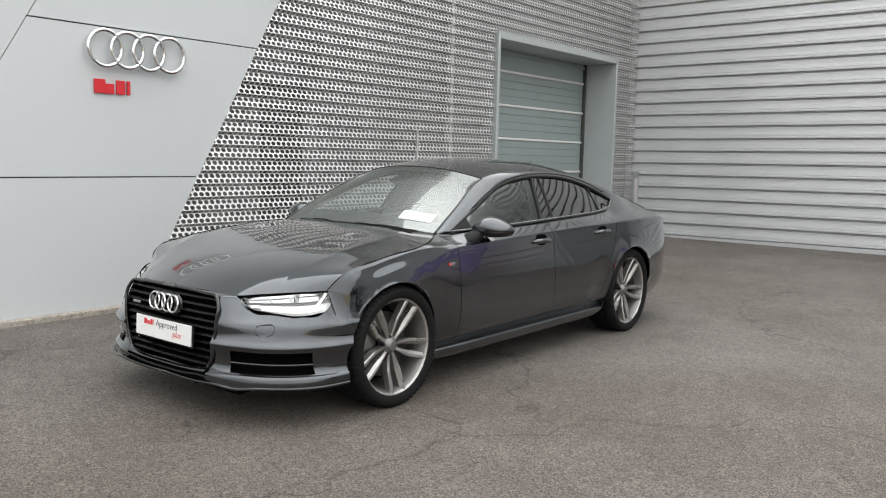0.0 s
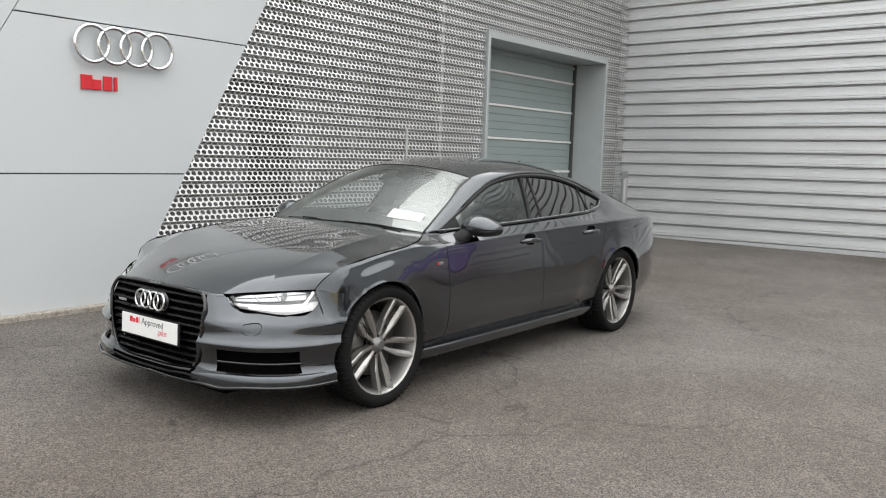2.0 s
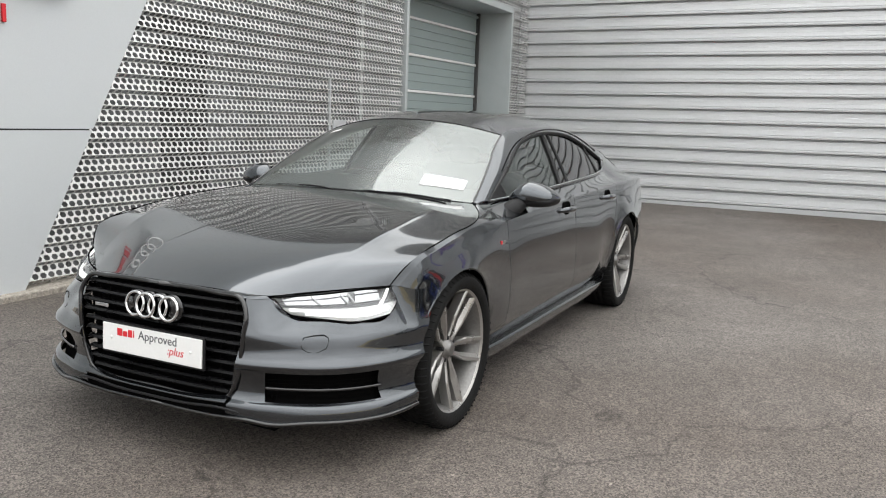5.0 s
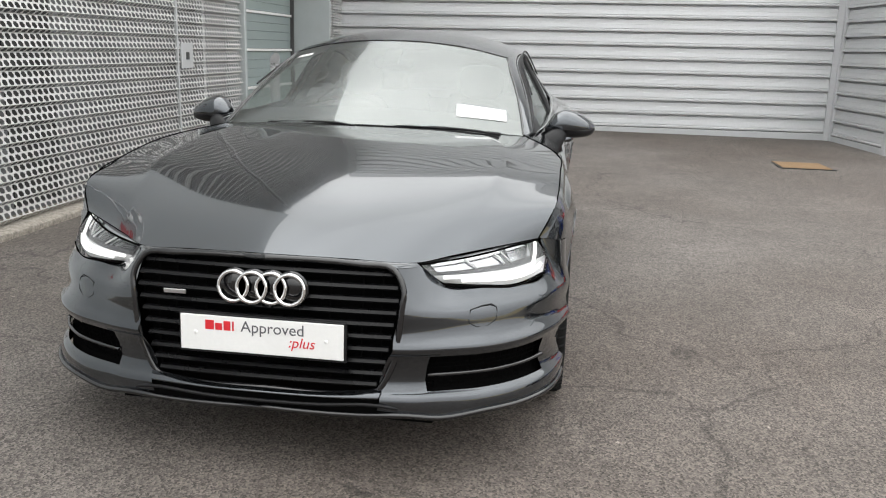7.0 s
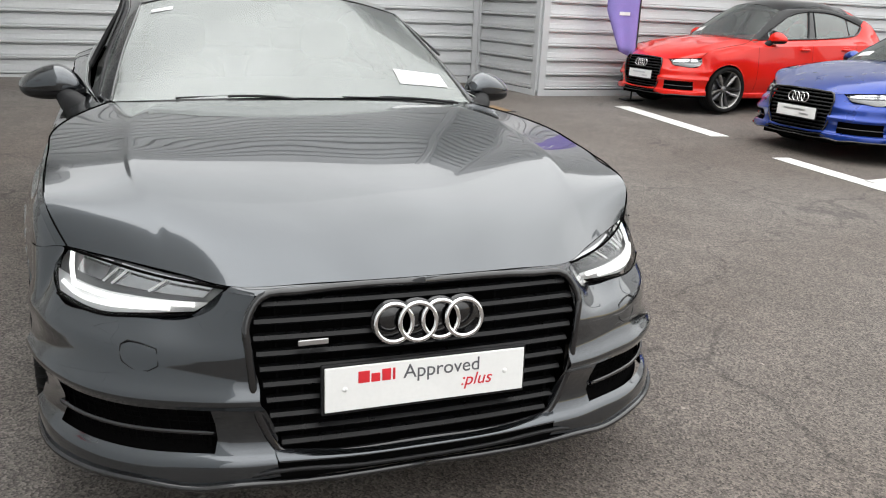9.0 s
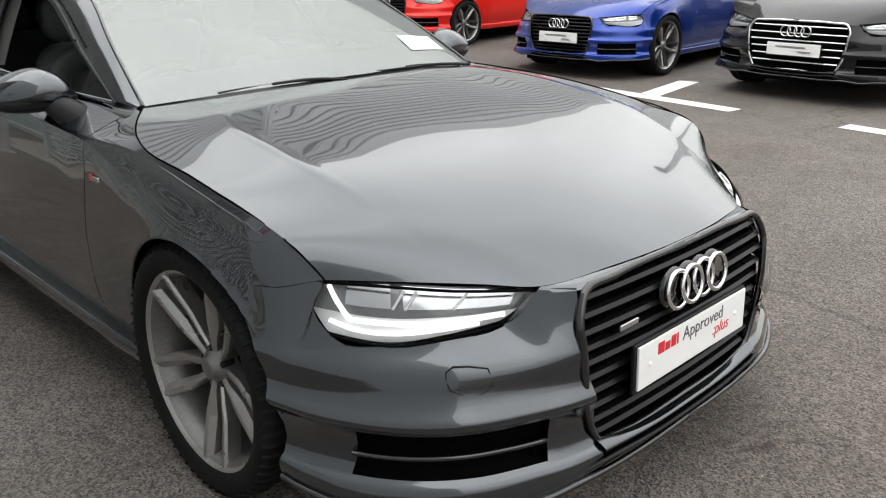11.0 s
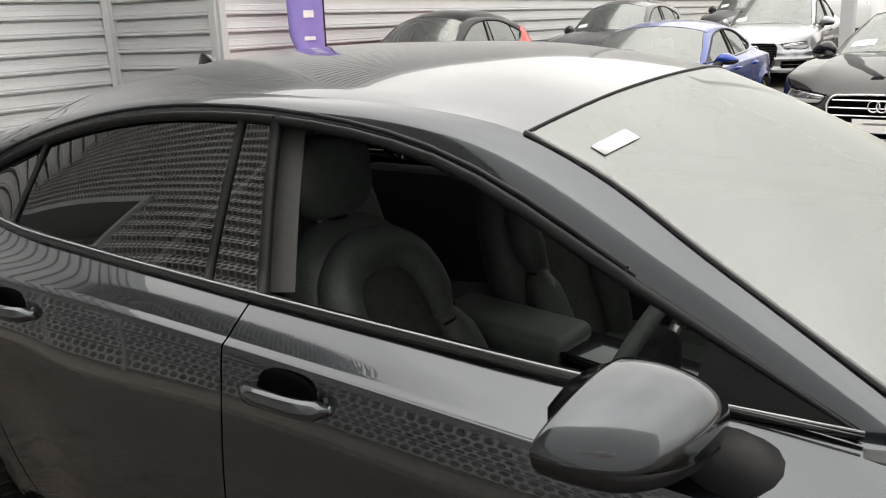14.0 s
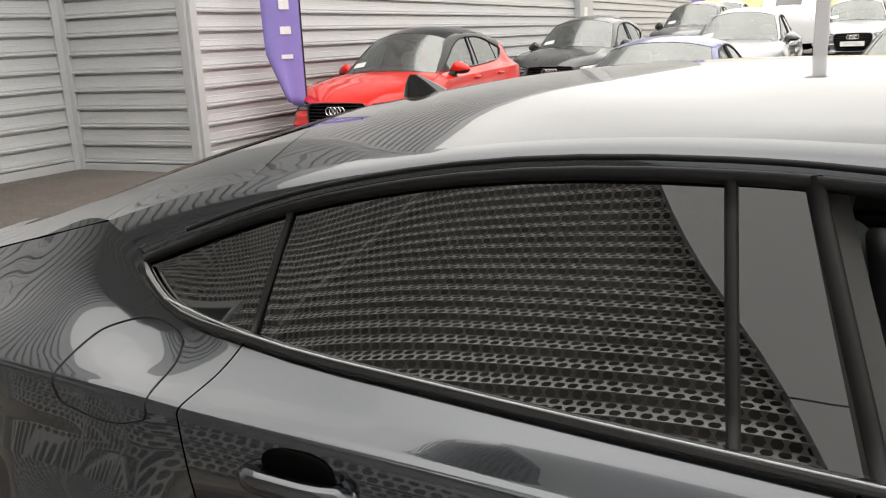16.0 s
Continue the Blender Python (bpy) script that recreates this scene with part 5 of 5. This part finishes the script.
    for side in (1, -1):
        B.half("tail_lamp", patch([[(-3.86, 0.790, 0.87), (-3.97, 0.705, 0.865), (-4.05, 0.60, 0.86)], [(-3.87, 0.80, 0.78), (-3.975, 0.72, 0.775), (-4.06, 0.60, 0.77)]], 4, 6) + [0.0, -0.040, 0], M["tail"], side)
    # grille
    g = put("grille", None, root)
    out = [np.array([grille_x(y, z, 0.004), y, z]) for y, z in GRILLE] + [np.array([grille_x(y, z, 0.004), -y, z]) for y, z in GRILLE[-2::-1]]
    # flat near-black backing paints the shade behind the slats
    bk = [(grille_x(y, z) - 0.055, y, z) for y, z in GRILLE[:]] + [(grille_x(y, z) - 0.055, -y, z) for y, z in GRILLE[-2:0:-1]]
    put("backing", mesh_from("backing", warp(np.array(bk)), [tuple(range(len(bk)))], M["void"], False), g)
    frame_m = M["gloss_black"] if grille == "black" else M["chrome"]
    B.bar("surround", out, 0.010, frame_m, parent=g, k=8, samples=4)
    for z in ((0.650, 0.612, 0.574, 0.536, 0.498, 0.458, 0.418, 0.378, 0.340, 0.304) if grille == "black" else (0.64, 0.58, 0.52, 0.46, 0.40, 0.34)):
        hw = half_width(z) - 0.012
        ys = np.linspace(-hw, hw, 15)
        prof = [(-0.014, -0.006), (0.004, -0.008), (0.010, -0.002), (0.002, 0.006), (-0.014, 0.007)] if grille == "black" else [(-0.008, -0.004), (0.006, -0.005), (0.008, 0.0), (0.004, 0.005), (-0.008, 0.004)]
        G = np.array([[(grille_x(y, z) + a - 0.008, y, z + b) for a, b in prof] for y in ys])
        v, f = sheet(warp(G), closed=True)
        put("slat", mesh_from("slat", v, f, M["grille"] if grille == "black" else M["satin"], False), g)
    if main:
        for y in (-0.30, -0.2, 0.2, 0.30, -0.36, 0.36):
            B.bar("strut", [(grille_x(y, 0.66) - 0.03, y, 0.66), (grille_x(y, 0.5) - 0.03, y, 0.5), (grille_x(y, 0.3) - 0.03, y, 0.3)], 0.004, M["void"], parent=g)
    badge = put("badge", None, root)
    for k in range(4):
        c = W(0.896, (k - 1.5) * 0.0595, 0.598)
        v, f = ring_verts((c[0] + 0.004 * (k % 2), c[1], c[2]), 0.046, 0.0065, pose(0, 0, 0, 0, 82, 0), 40, 8)
        put("ring", mesh_from("ring", v, f, M["chrome"]), badge)
        if main:
            v, f = lathe([(0.001, 0.0), (0.052, 0.0), (0.054, -0.01)], 24)
            put("ring_mount", mesh_from("ring_mount", v[:, [1, 0, 2]] * [1, 1, 1] + np.array([c[0] - 0.010, c[1], c[2]]), f, M["gloss_black"]), badge)
    if plate:
        pl = put("front_plate", None, root, m=pose(*W(0.905, 0, 0.445), 0, -2, 0))
        part("plate", box_bm(-0.004, 0.003, -0.259, 0.259, -0.056, 0.056, 0.002), M["white"], pl)
        part("holder", box_bm(-0.016, -0.0045, -0.266, 0.266, -0.066, 0.062, 0.003), M["black"], pl)
        if main:
            tm = lambda y, z: pose(0.0035, y, z) @ Matrix(((0, 0, 1, 0), (1, 0, 0, 0), (0, 1, 0, 0), (0, 0, 0, 1)))
            for k, (y0, y1, hh) in enumerate(((-0.178, -0.150, 0.030), (-0.146, -0.124, 0.022), (-0.119, -0.097, 0.030), (-0.092, -0.086, 0.030))):
                part("red_bar", box_bm(0.003, 0.0045, y0, y1, 0.012, 0.012 + hh, 0.001), M["red"], pl)
            text_ob("lettering", "Approved", 0.050, M["letter"], pl, tm(-0.065, 0.012))
            text_ob("lettering", ":plus", 0.046, M["red"], pl, tm(0.085, -0.026), 0.25)
            for y in (-0.21, 0.205):
                v, f = lathe([(0.001, 0.006), (0.005, 0.006), (0.007, 0.002)], 12)
                put("screw", mesh_from("screw", v[:, [1, 0, 2]] + np.array([0.0, y, 0.0]), f, M["white"]), pl)
        else:
            for y0, y1, z0 in ((-0.17, 0.12, 0.01), (0.05, 0.17, -0.03)):
                part("grey_bar", box_bm(0.003, 0.0045, y0, y1, z0, z0 + 0.018), M["satin"], pl)
    # chin under the grille
    ch = [[(0.880, 0.372, 0.296), (0.893, 0.2, 0.278), (0.897, 0, 0.276)], [(0.905, 0.366, 0.274), (0.915, 0.2, 0.268), (0.918, 0, 0.267)], [(0.897, 0.362, 0.266), (0.905, 0.2, 0.260), (0.908, 0, 0.260)]]
    B.half("chin", patch(full(ch), 4, 4), P, -1)
    # near-black strip in place of a deep shaded slot
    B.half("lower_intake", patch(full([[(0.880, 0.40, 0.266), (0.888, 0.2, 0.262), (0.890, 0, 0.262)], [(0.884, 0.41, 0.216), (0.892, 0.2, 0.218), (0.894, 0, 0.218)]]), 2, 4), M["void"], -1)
    B.bar("splitter", [(0.872, 0.46, 0.226), (0.905, 0.37, 0.252), (0.912, 0.18, 0.242), (0.914, 0, 0.240), (0.912, -0.18, 0.242), (0.905, -0.37, 0.252), (0.872, -0.46, 0.226)], 0.0055, M["black"])
    # underbody, and unseen near-black boxes added to keep the hollow body dark
    def block(nm, a, b, material, bev=0.0):
        p0, p1 = W(*a), W(*b)
        return part(nm, box_bm(min(p0[0], p1[0]), max(p0[0], p1[0]), p0[1], p1[1], p0[2], p1[2], bev), material, root)
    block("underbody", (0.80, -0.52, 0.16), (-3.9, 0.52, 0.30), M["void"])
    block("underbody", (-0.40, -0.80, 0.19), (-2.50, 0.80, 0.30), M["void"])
    block("engine_bay_filler", (0.70, -0.50, 0.30), (-0.42, 0.50, 0.66), M["void"])
    block("engine_bay_filler", (-0.10, -0.64, 0.60), (-0.42, 0.64, 0.86), M["void"])
    block("boot_filler", (-2.85, -0.50, 0.30), (-3.85, 0.50, 0.90), M["void"])
    block("boot_filler", (-2.65, -0.60, 0.75), (-3.70, 0.60, 0.98), M["void"])
    for side in (1, -1):
        block("door_lining", (-0.55, side * 0.70, 0.30), (-2.70, side * 0.775, 0.935), M["dash"], 0.02)
    block("floor", (-0.45, -0.72, 0.30), (-2.70, 0.72, 0.33), M["void"])
    # interior
    dash = put("dashboard", None, root)
    G = warp(patch(full([[(-0.50, 0.69, 0.90), (-0.47, 0.35, 0.935), (-0.45, 0, 0.94)], [(-0.70, 0.70, 0.905), (-0.68, 0.35, 0.93), (-0.66, 0, 0.935)], [(-0.90, 0.70, 0.84), (-0.90, 0.35, 0.87), (-0.88, 0, 0.875)], [(-0.93, 0.70, 0.60), (-0.93, 0.35, 0.60), (-0.92, 0, 0.60)]]), 5, 5))
    v, f = sheet(G)
    put("fascia", mesh_from("fascia", v, f, M["dash"]), dash)
    wy = -0.37 * sy
    sw = put("steering_wheel", None, root)
    c = W(-1.10, wy / sy, 0.83)
    v, f = ring_verts(c, 0.18, 0.016, pose(0, 0, 0, 0, -66, 0), 40, 10)
    put("rim", mesh_from("rim", v, f, M["leather"]), sw)
    shape("hub", ellipsoid((c[0] + 0.02, c[1], c[2] - 0.01), (0.04, 0.075, 0.06), 3), M["black"], sw)
    for a in (-1, 1):
        v, f = tube([(c[0] + 0.01, c[1] + a * 0.05, c[2] - 0.01), (c[0], c[1] + a * 0.17, c[2])], 0.013, 8)
        put("spoke", mesh_from("spoke", v, f, M["satin"]), sw)
    for xx, yy in ((-1.70, -0.37), (-1.66, 0.37)):
        p = W(xx, yy, 0)
        seat(root, p[0], p[1])
    rb = put("rear_bench", None, root)
    for yy in (-0.36, 0.36):
        p = W(-2.62, yy, 0)
        rounded("back", (0.14, 0.60, 0.62), (p[0], p[1], 0.72), (0, -22, 0), M["leather"], rb, 0.05)
        rounded("cushion", (0.50, 0.62, 0.16), (p[0] + 0.32, p[1], 0.45), (0, -5, 0), M["leather"], rb, 0.05)
        rounded("headrest", (0.09, 0.24, 0.13), (p[0] - 0.14, p[1], 1.08), (0, -18, 0), M["leather"], rb, 0.04)
    if main:
        con = put("centre_console", None, root)
        rounded("armrest", (0.40, 0.20, 0.10), (-1.62, 0, 0.66), (0, 4, 0), M["leather"], con, 0.03)
        rounded("tunnel", (0.95, 0.22, 0.30), (-1.35, 0, 0.47), (0, 3, 0), M["dash"], con, 0.02)
        rounded("screen_panel", (0.55, 0.18, 0.02), (-1.17, 0, 0.635), (0, 6, 0), M["gloss_black"], con, 0.008)
        shape("gear_lever", ellipsoid((-1.22, -0.03, 0.655), (0.035, 0.028, 0.02), 2.5), M["satin"], con)
        # headliner
        Hl = warp(Rf - [0, 0, 0.035])
        v, f = sheet(Hl)
        put("headliner", mesh_from("headliner", v, f, M["dash"]), root)
        # wipers
        for pts, r in (([(-0.525, 0.60, 0.956), (-0.492, 0.40, 0.968), (-0.465, 0.20, 0.976), (-0.462, 0.12, 0.977)], 0.0035), ([(-0.462, -0.10, 0.977), (-0.492, -0.30, 0.974), (-0.520, -0.48, 0.964)], 0.004)):
            B.bar("wiper", pts, r, M["black"])
        B.bar("wiper_arm", [(-0.47, 0.60, 0.955), (-0.484, 0.50, 0.965), (-0.486, 0.28, 0.975)], 0.0055, M["black"])
        B.bar("wiper_arm", [(-0.43, -0.04, 0.968), (-0.460, -0.14, 0.977), (-0.487, -0.30, 0.975)], 0.0055, M["black"])
        # side badges
        for side in (1, -1):
            b = put("fender_badge", None, root)
            by = side * (side_y(S, -0.49, 0.776) + 0.001)
            part("bar", box_bm(-0.520, -0.462, by - 0.003, by + 0.003, 0.768, 0.784, 0.002), M["chrome"], b)
            xr = -0.474 if side > 0 else -0.520
            part("red_end", box_bm(xr, xr + 0.014, by + side * 0.0015 - 0.003, by + side * 0.0015 + 0.003, 0.767, 0.785, 0.002), M["red"], b)
        # antenna fin
        G = []
        for t in np.linspace(0, 1, 9):
            w, l, z = 0.022 * (1 - t) + 0.003, 0.066 * (1 - t) ** 0.8 + 0.010, 0.052 * t
            a = np.linspace(0, 2 * np.pi, 20, endpoint=False)
            G.append(np.stack([-2.70 - 0.045 * t + l * np.cos(a), w * np.sin(a), np.full_like(a, 1.346 + z)], -1))
        shape("aerial_fin", np.array(G), M["gloss_black"], root)
        # interior mirror and sensor cover
        shape("rear_view_mirror", ellipsoid((-1.06, 0, 1.235), (0.018, 0.10, 0.028), 3.0), M["dash"], root)
        rounded("sensor_cover", (0.14, 0.085, 0.022), (-1.03, 0, 1.268), (0, 24, 0), M["dash"], root, 0.010)
        part("trim_badge", box_bm(0.884, 0.890, -0.318, -0.246, 0.559, 0.573, 0.002), M["satin"], g)
        # washer flaps and towing cap outlines
        for side in (1, -1):
            Q = Bp[15:20, 6:9]
            B.bar("washer_flap", [Q[0, 0], Q[0, -1], Q[-1, -1], Q[-1, 0], Q[0, 0]], 0.002, M["black"], side, samples=3)
        # fuel flap outline on the driver side
        flap = []
        ring = cr(np.array([(-2.77, 0.990), (-2.80, 1.001), (-2.93, 1.001), (-2.965, 0.985), (-2.955, 0.93), (-2.935, 0.905), (-2.90, 0.898), (-2.76, 0.898), (-2.735, 0.908), (-2.745, 0.95), (-2.77, 0.990)]), 6)
        for x, z in ring:
            flap.append((x, side_y(S, x, z) + 0.0005, z))
        B.bar("fuel_flap", flap, 0.0018, M["black"], -1, samples=1)
    return root


CAR = Matrix.Identity(4)
car = build_car("grey_car", "dark grey metallic five-door fastback with black grille, driver window open", CAR, "grey", main=True, open_right=True)

# papers at the screen
GLASS = patch(full(SCREEN), 8, 8)


def sheet_on_glass(name, label, category, rows, cols):
    t = thing(name, label, category, group="windscreen papers")
    v, f = sheet(GLASS[rows[0]:rows[1], cols[0]:cols[1]] + [0.0005, 0.0, 0.002])
    ob = put("sheet", mesh_from("sheet", v, [q[::-1] for q in f], M["paper"]), t)
    ob.modifiers.new("paper", "SOLIDIFY").thickness = 0.0004
    return t


price = sheet_on_glass("price_card", "white price sheet laid on the lower windscreen corner", "paper", (3, 7), (2, 10))
for k in range(2):
    v, f = sheet(GLASS[4 + k:6 + k, 3:9][::1] * [1, 1, 1] + [0.001, 0, 0.0032])
    w = np.array(v)
    w = w.reshape(2, -1, 3)
    w[1] = w[0] * 0.8 + w[1] * 0.2
    put("grey_bar", mesh_from("grey_bar", w.reshape(-1, 3), f, M["satin"]), price, "plain grey line of print")
sheet_on_glass("tax_sticker", "small white sticker in the upper windscreen corner", "sticker", (20, 22), (43, 47))


# ---- parked cars ----
YAW = -88


def parked(name, label, px, py, yaw, paint, plate_x=0.905, **kw):
    """Placed by the middle of its front plate on the plan."""
    a = radians(yaw)
    sx0 = kw.get("sx", (1, 1, 1))[0]
    x, y = px - plate_x * sx0 * math.cos(a), py - plate_x * sx0 * math.sin(a)
    return build_car(name, label, pose(x, y, ground_z(px, py + 1.2), 0, 0, yaw), paint, group="parked cars", lights=False, **kw)


HATCH = ((1.8, 0.0), (2.3, 0.025), (2.7, 0.085), (3.1, 0.16), (3.45, 0.19), (3.75, 0.10), (4.0, 0.0))
parked("red_car", "bright red small hatchback with black roof beside the ribbed wall", -7.64, 6.27, YAW, "p_red", sx=(0.90, 0.87, 0.58), sy=0.96, sz=1.03, tall=0.20, roof_paint="p_black", rim="rim_dark", R=0.315, lift=HATCH)
parked("blue_car", "royal blue five-door coupe parked beside the red hatchback", -4.17, 5.88, YAW, "p_blue", sx=(0.95, 0.88, 0.78), sy=0.98, sz=0.98, rim="rim_dark", R=0.335)
parked("black_car", "gloss black large saloon with chrome barred grille", -1.54, 6.03, YAW - 6, "p_black", sx=(1.0, 1.04, 1.08), sy=1.12, sz=1.07, grille="chrome", rim="rim")
parked("dark_car", "black hatchback parked in the second row", -7.1, 11.6, YAW, "p_dark", sx=(0.9, 0.88, 0.65), sy=0.97, sz=1.0, tall=0.2, rim="rim", R=0.32, lift=HATCH)
parked("silver_car", "silver saloon parked behind the blue coupe", -4.53, 12.8, YAW, "p_silver", sx=(0.95, 0.94, 0.92), sy=0.99, sz=1.0, tall=0.25, rim="rim", R=0.33)
parked("silver_car", "pale silver hatchback parked in the far row", -1.3, 12.2, YAW, "p_silver", sx=(0.9, 0.9, 0.7), sy=0.95, sz=1.0, tall=0.2, rim="rim", R=0.33, lift=HATCH)
parked("dark_car", "black tall estate parked deep in the yard", -6.9, 19.6, YAW, "p_dark", sx=(0.9, 0.9, 0.8), sy=0.97, sz=1.02, tall=0.35, rim="rim", R=0.33, lift=HATCH)
parked("white_car", "white tall car parked with its tail to the yard", -4.75, 25.0, YAW + 180, "p_white", sx=(0.95, 0.94, 0.7), sy=1.0, sz=1.05, tall=0.4, rim="rim", R=0.34)
parked("silver_car", "silver car parked in the rearmost row", -7.6, 27.0, YAW, "p_silver", sx=(0.9, 0.9, 0.7), sy=0.95, sz=1.0, tall=0.25, rim="rim", R=0.33)
parked("silver_car", "grey-silver hatchback beyond the lamp post", -3.1, 20.5, YAW, "p_silver", sx=(0.9, 0.9, 0.7), sy=0.95, sz=1.0, tall=0.25, rim="rim", R=0.33, lift=HATCH)
parked("dark_car", "dark car in the rearmost row beyond the lamp post", -2.2, 27.5, YAW, "p_dark", sx=(0.9, 0.9, 0.7), sy=0.95, sz=1.0, tall=0.25, rim="rim", R=0.33)

# lamp post
post = thing("lamp_post", "grey square steel lamp post beside the parked cars", "lamp post")
px, py = -3.05, 12.75
# the post stands on the risen ground
part("pole", box_bm(px - 0.10, px + 0.10, py - 0.10, py + 0.10, -0.05, 6.0, 0.015), M["trim"], post)
part("head", box_bm(px - 0.16, px + 0.16, py - 0.95, py - 0.10, 5.82, 5.96, 0.03), M["trim"], post)
part("base_plate", box_bm(px - 0.2, px + 0.2, py - 0.2, py + 0.2, ground_z(px, py) - 0.02, ground_z(px, py) + 0.03, 0.005), M["trim"], post)


# feather flags
def flag(x, y, h, w, zb, label):
    """A curved pole in a foot plate with a cloth sail that tapers at its foot; white marks as plain bars."""
    f = thing("flag", label, "flag", "feather flags")
    z0 = ground_z(x, y)
    v, fc = tube([(x, y, z0), (x, y, z0 + h * 0.6), (x - 0.02, y - 0.04, z0 + h * 0.9), (x - 0.05, y - w * 0.6, z0 + h)], 0.012, 8)
    put("pole", mesh_from("pole", v, fc, M["black"]), f)
    part("foot_plate", box_bm(x - 0.13, x + 0.13, y - 0.13, y + 0.13, z0, z0 + 0.02, 0.004), M["black"], f)
    G = []
    for t in np.linspace(0, 1, 26):
        ww = w * min(1.0, 0.55 + 2.2 * t) * (1.0 if t < 0.85 else math.sqrt(max(0.05, 1 - ((t - 0.85) / 0.16) ** 2)))
        z = z0 + zb + (h - zb - 0.03) * t
        G.append([(x - 0.45 * ww * s + 0.035 * math.sin(9 * s + 5 * t) * s, y - 0.012 - 0.9 * ww * s, z - 0.10 * (1 - s) * (1 - t)) for s in np.linspace(0, 1, 10)])
    v, fc = sheet(np.array(G))
    ob = put("sail", mesh_from("sail", v, fc, M["purple"]), f)
    s = ob.modifiers.new("cloth", "SOLIDIFY")
    s.thickness = 0.003
    for k in range(7):
        t = 0.18 + 0.10 * k
        z = z0 + zb + (h - zb) * t
        vv = [(x - 0.45 * w * ss + 0.035 * math.sin(9 * ss + 5 * t) * ss + 0.012, y - 0.018 - 0.9 * w * ss, z + dz) for dz in (0.0, 0.05 + 0.04 * (k % 3)) for ss in (0.28, 0.45, 0.62)]
        put("white_bar", mesh_from("white_bar", vv, [(0, 1, 4, 3), (1, 2, 5, 4)], M["paper"], False), f, "plain white mark")


flag(-8.30, 6.60, 3.6, 0.46, 0.72, "tall purple feather flag with white marks beside the red car")
flag(-10.15, 37.2, 3.6, 0.8, 0.7, "distant purple feather flag with white marks")

# dry hillside far off
hv, hf = [], []
for i, x in enumerate(np.linspace(-120, 120, 61)):
    for j, (y, z) in enumerate(((50, 1.0), (75, 3.4 + 0.4 * math.sin(i * 0.7)), (110, 7.5 + 1.0 * math.sin(i * 0.45 + 1)), (160, 6))):
        hv.append((x, y, z))
for i in range(60):
    for j in range(3):
        hf.append((i * 4 + j, (i + 1) * 4 + j, (i + 1) * 4 + j + 1, i * 4 + j + 1))
tagged(put("backdrop", mesh_from("backdrop", hv, hf, M["field"])), "dry yellow hillside far behind the car park", "hillside", kind="structure")
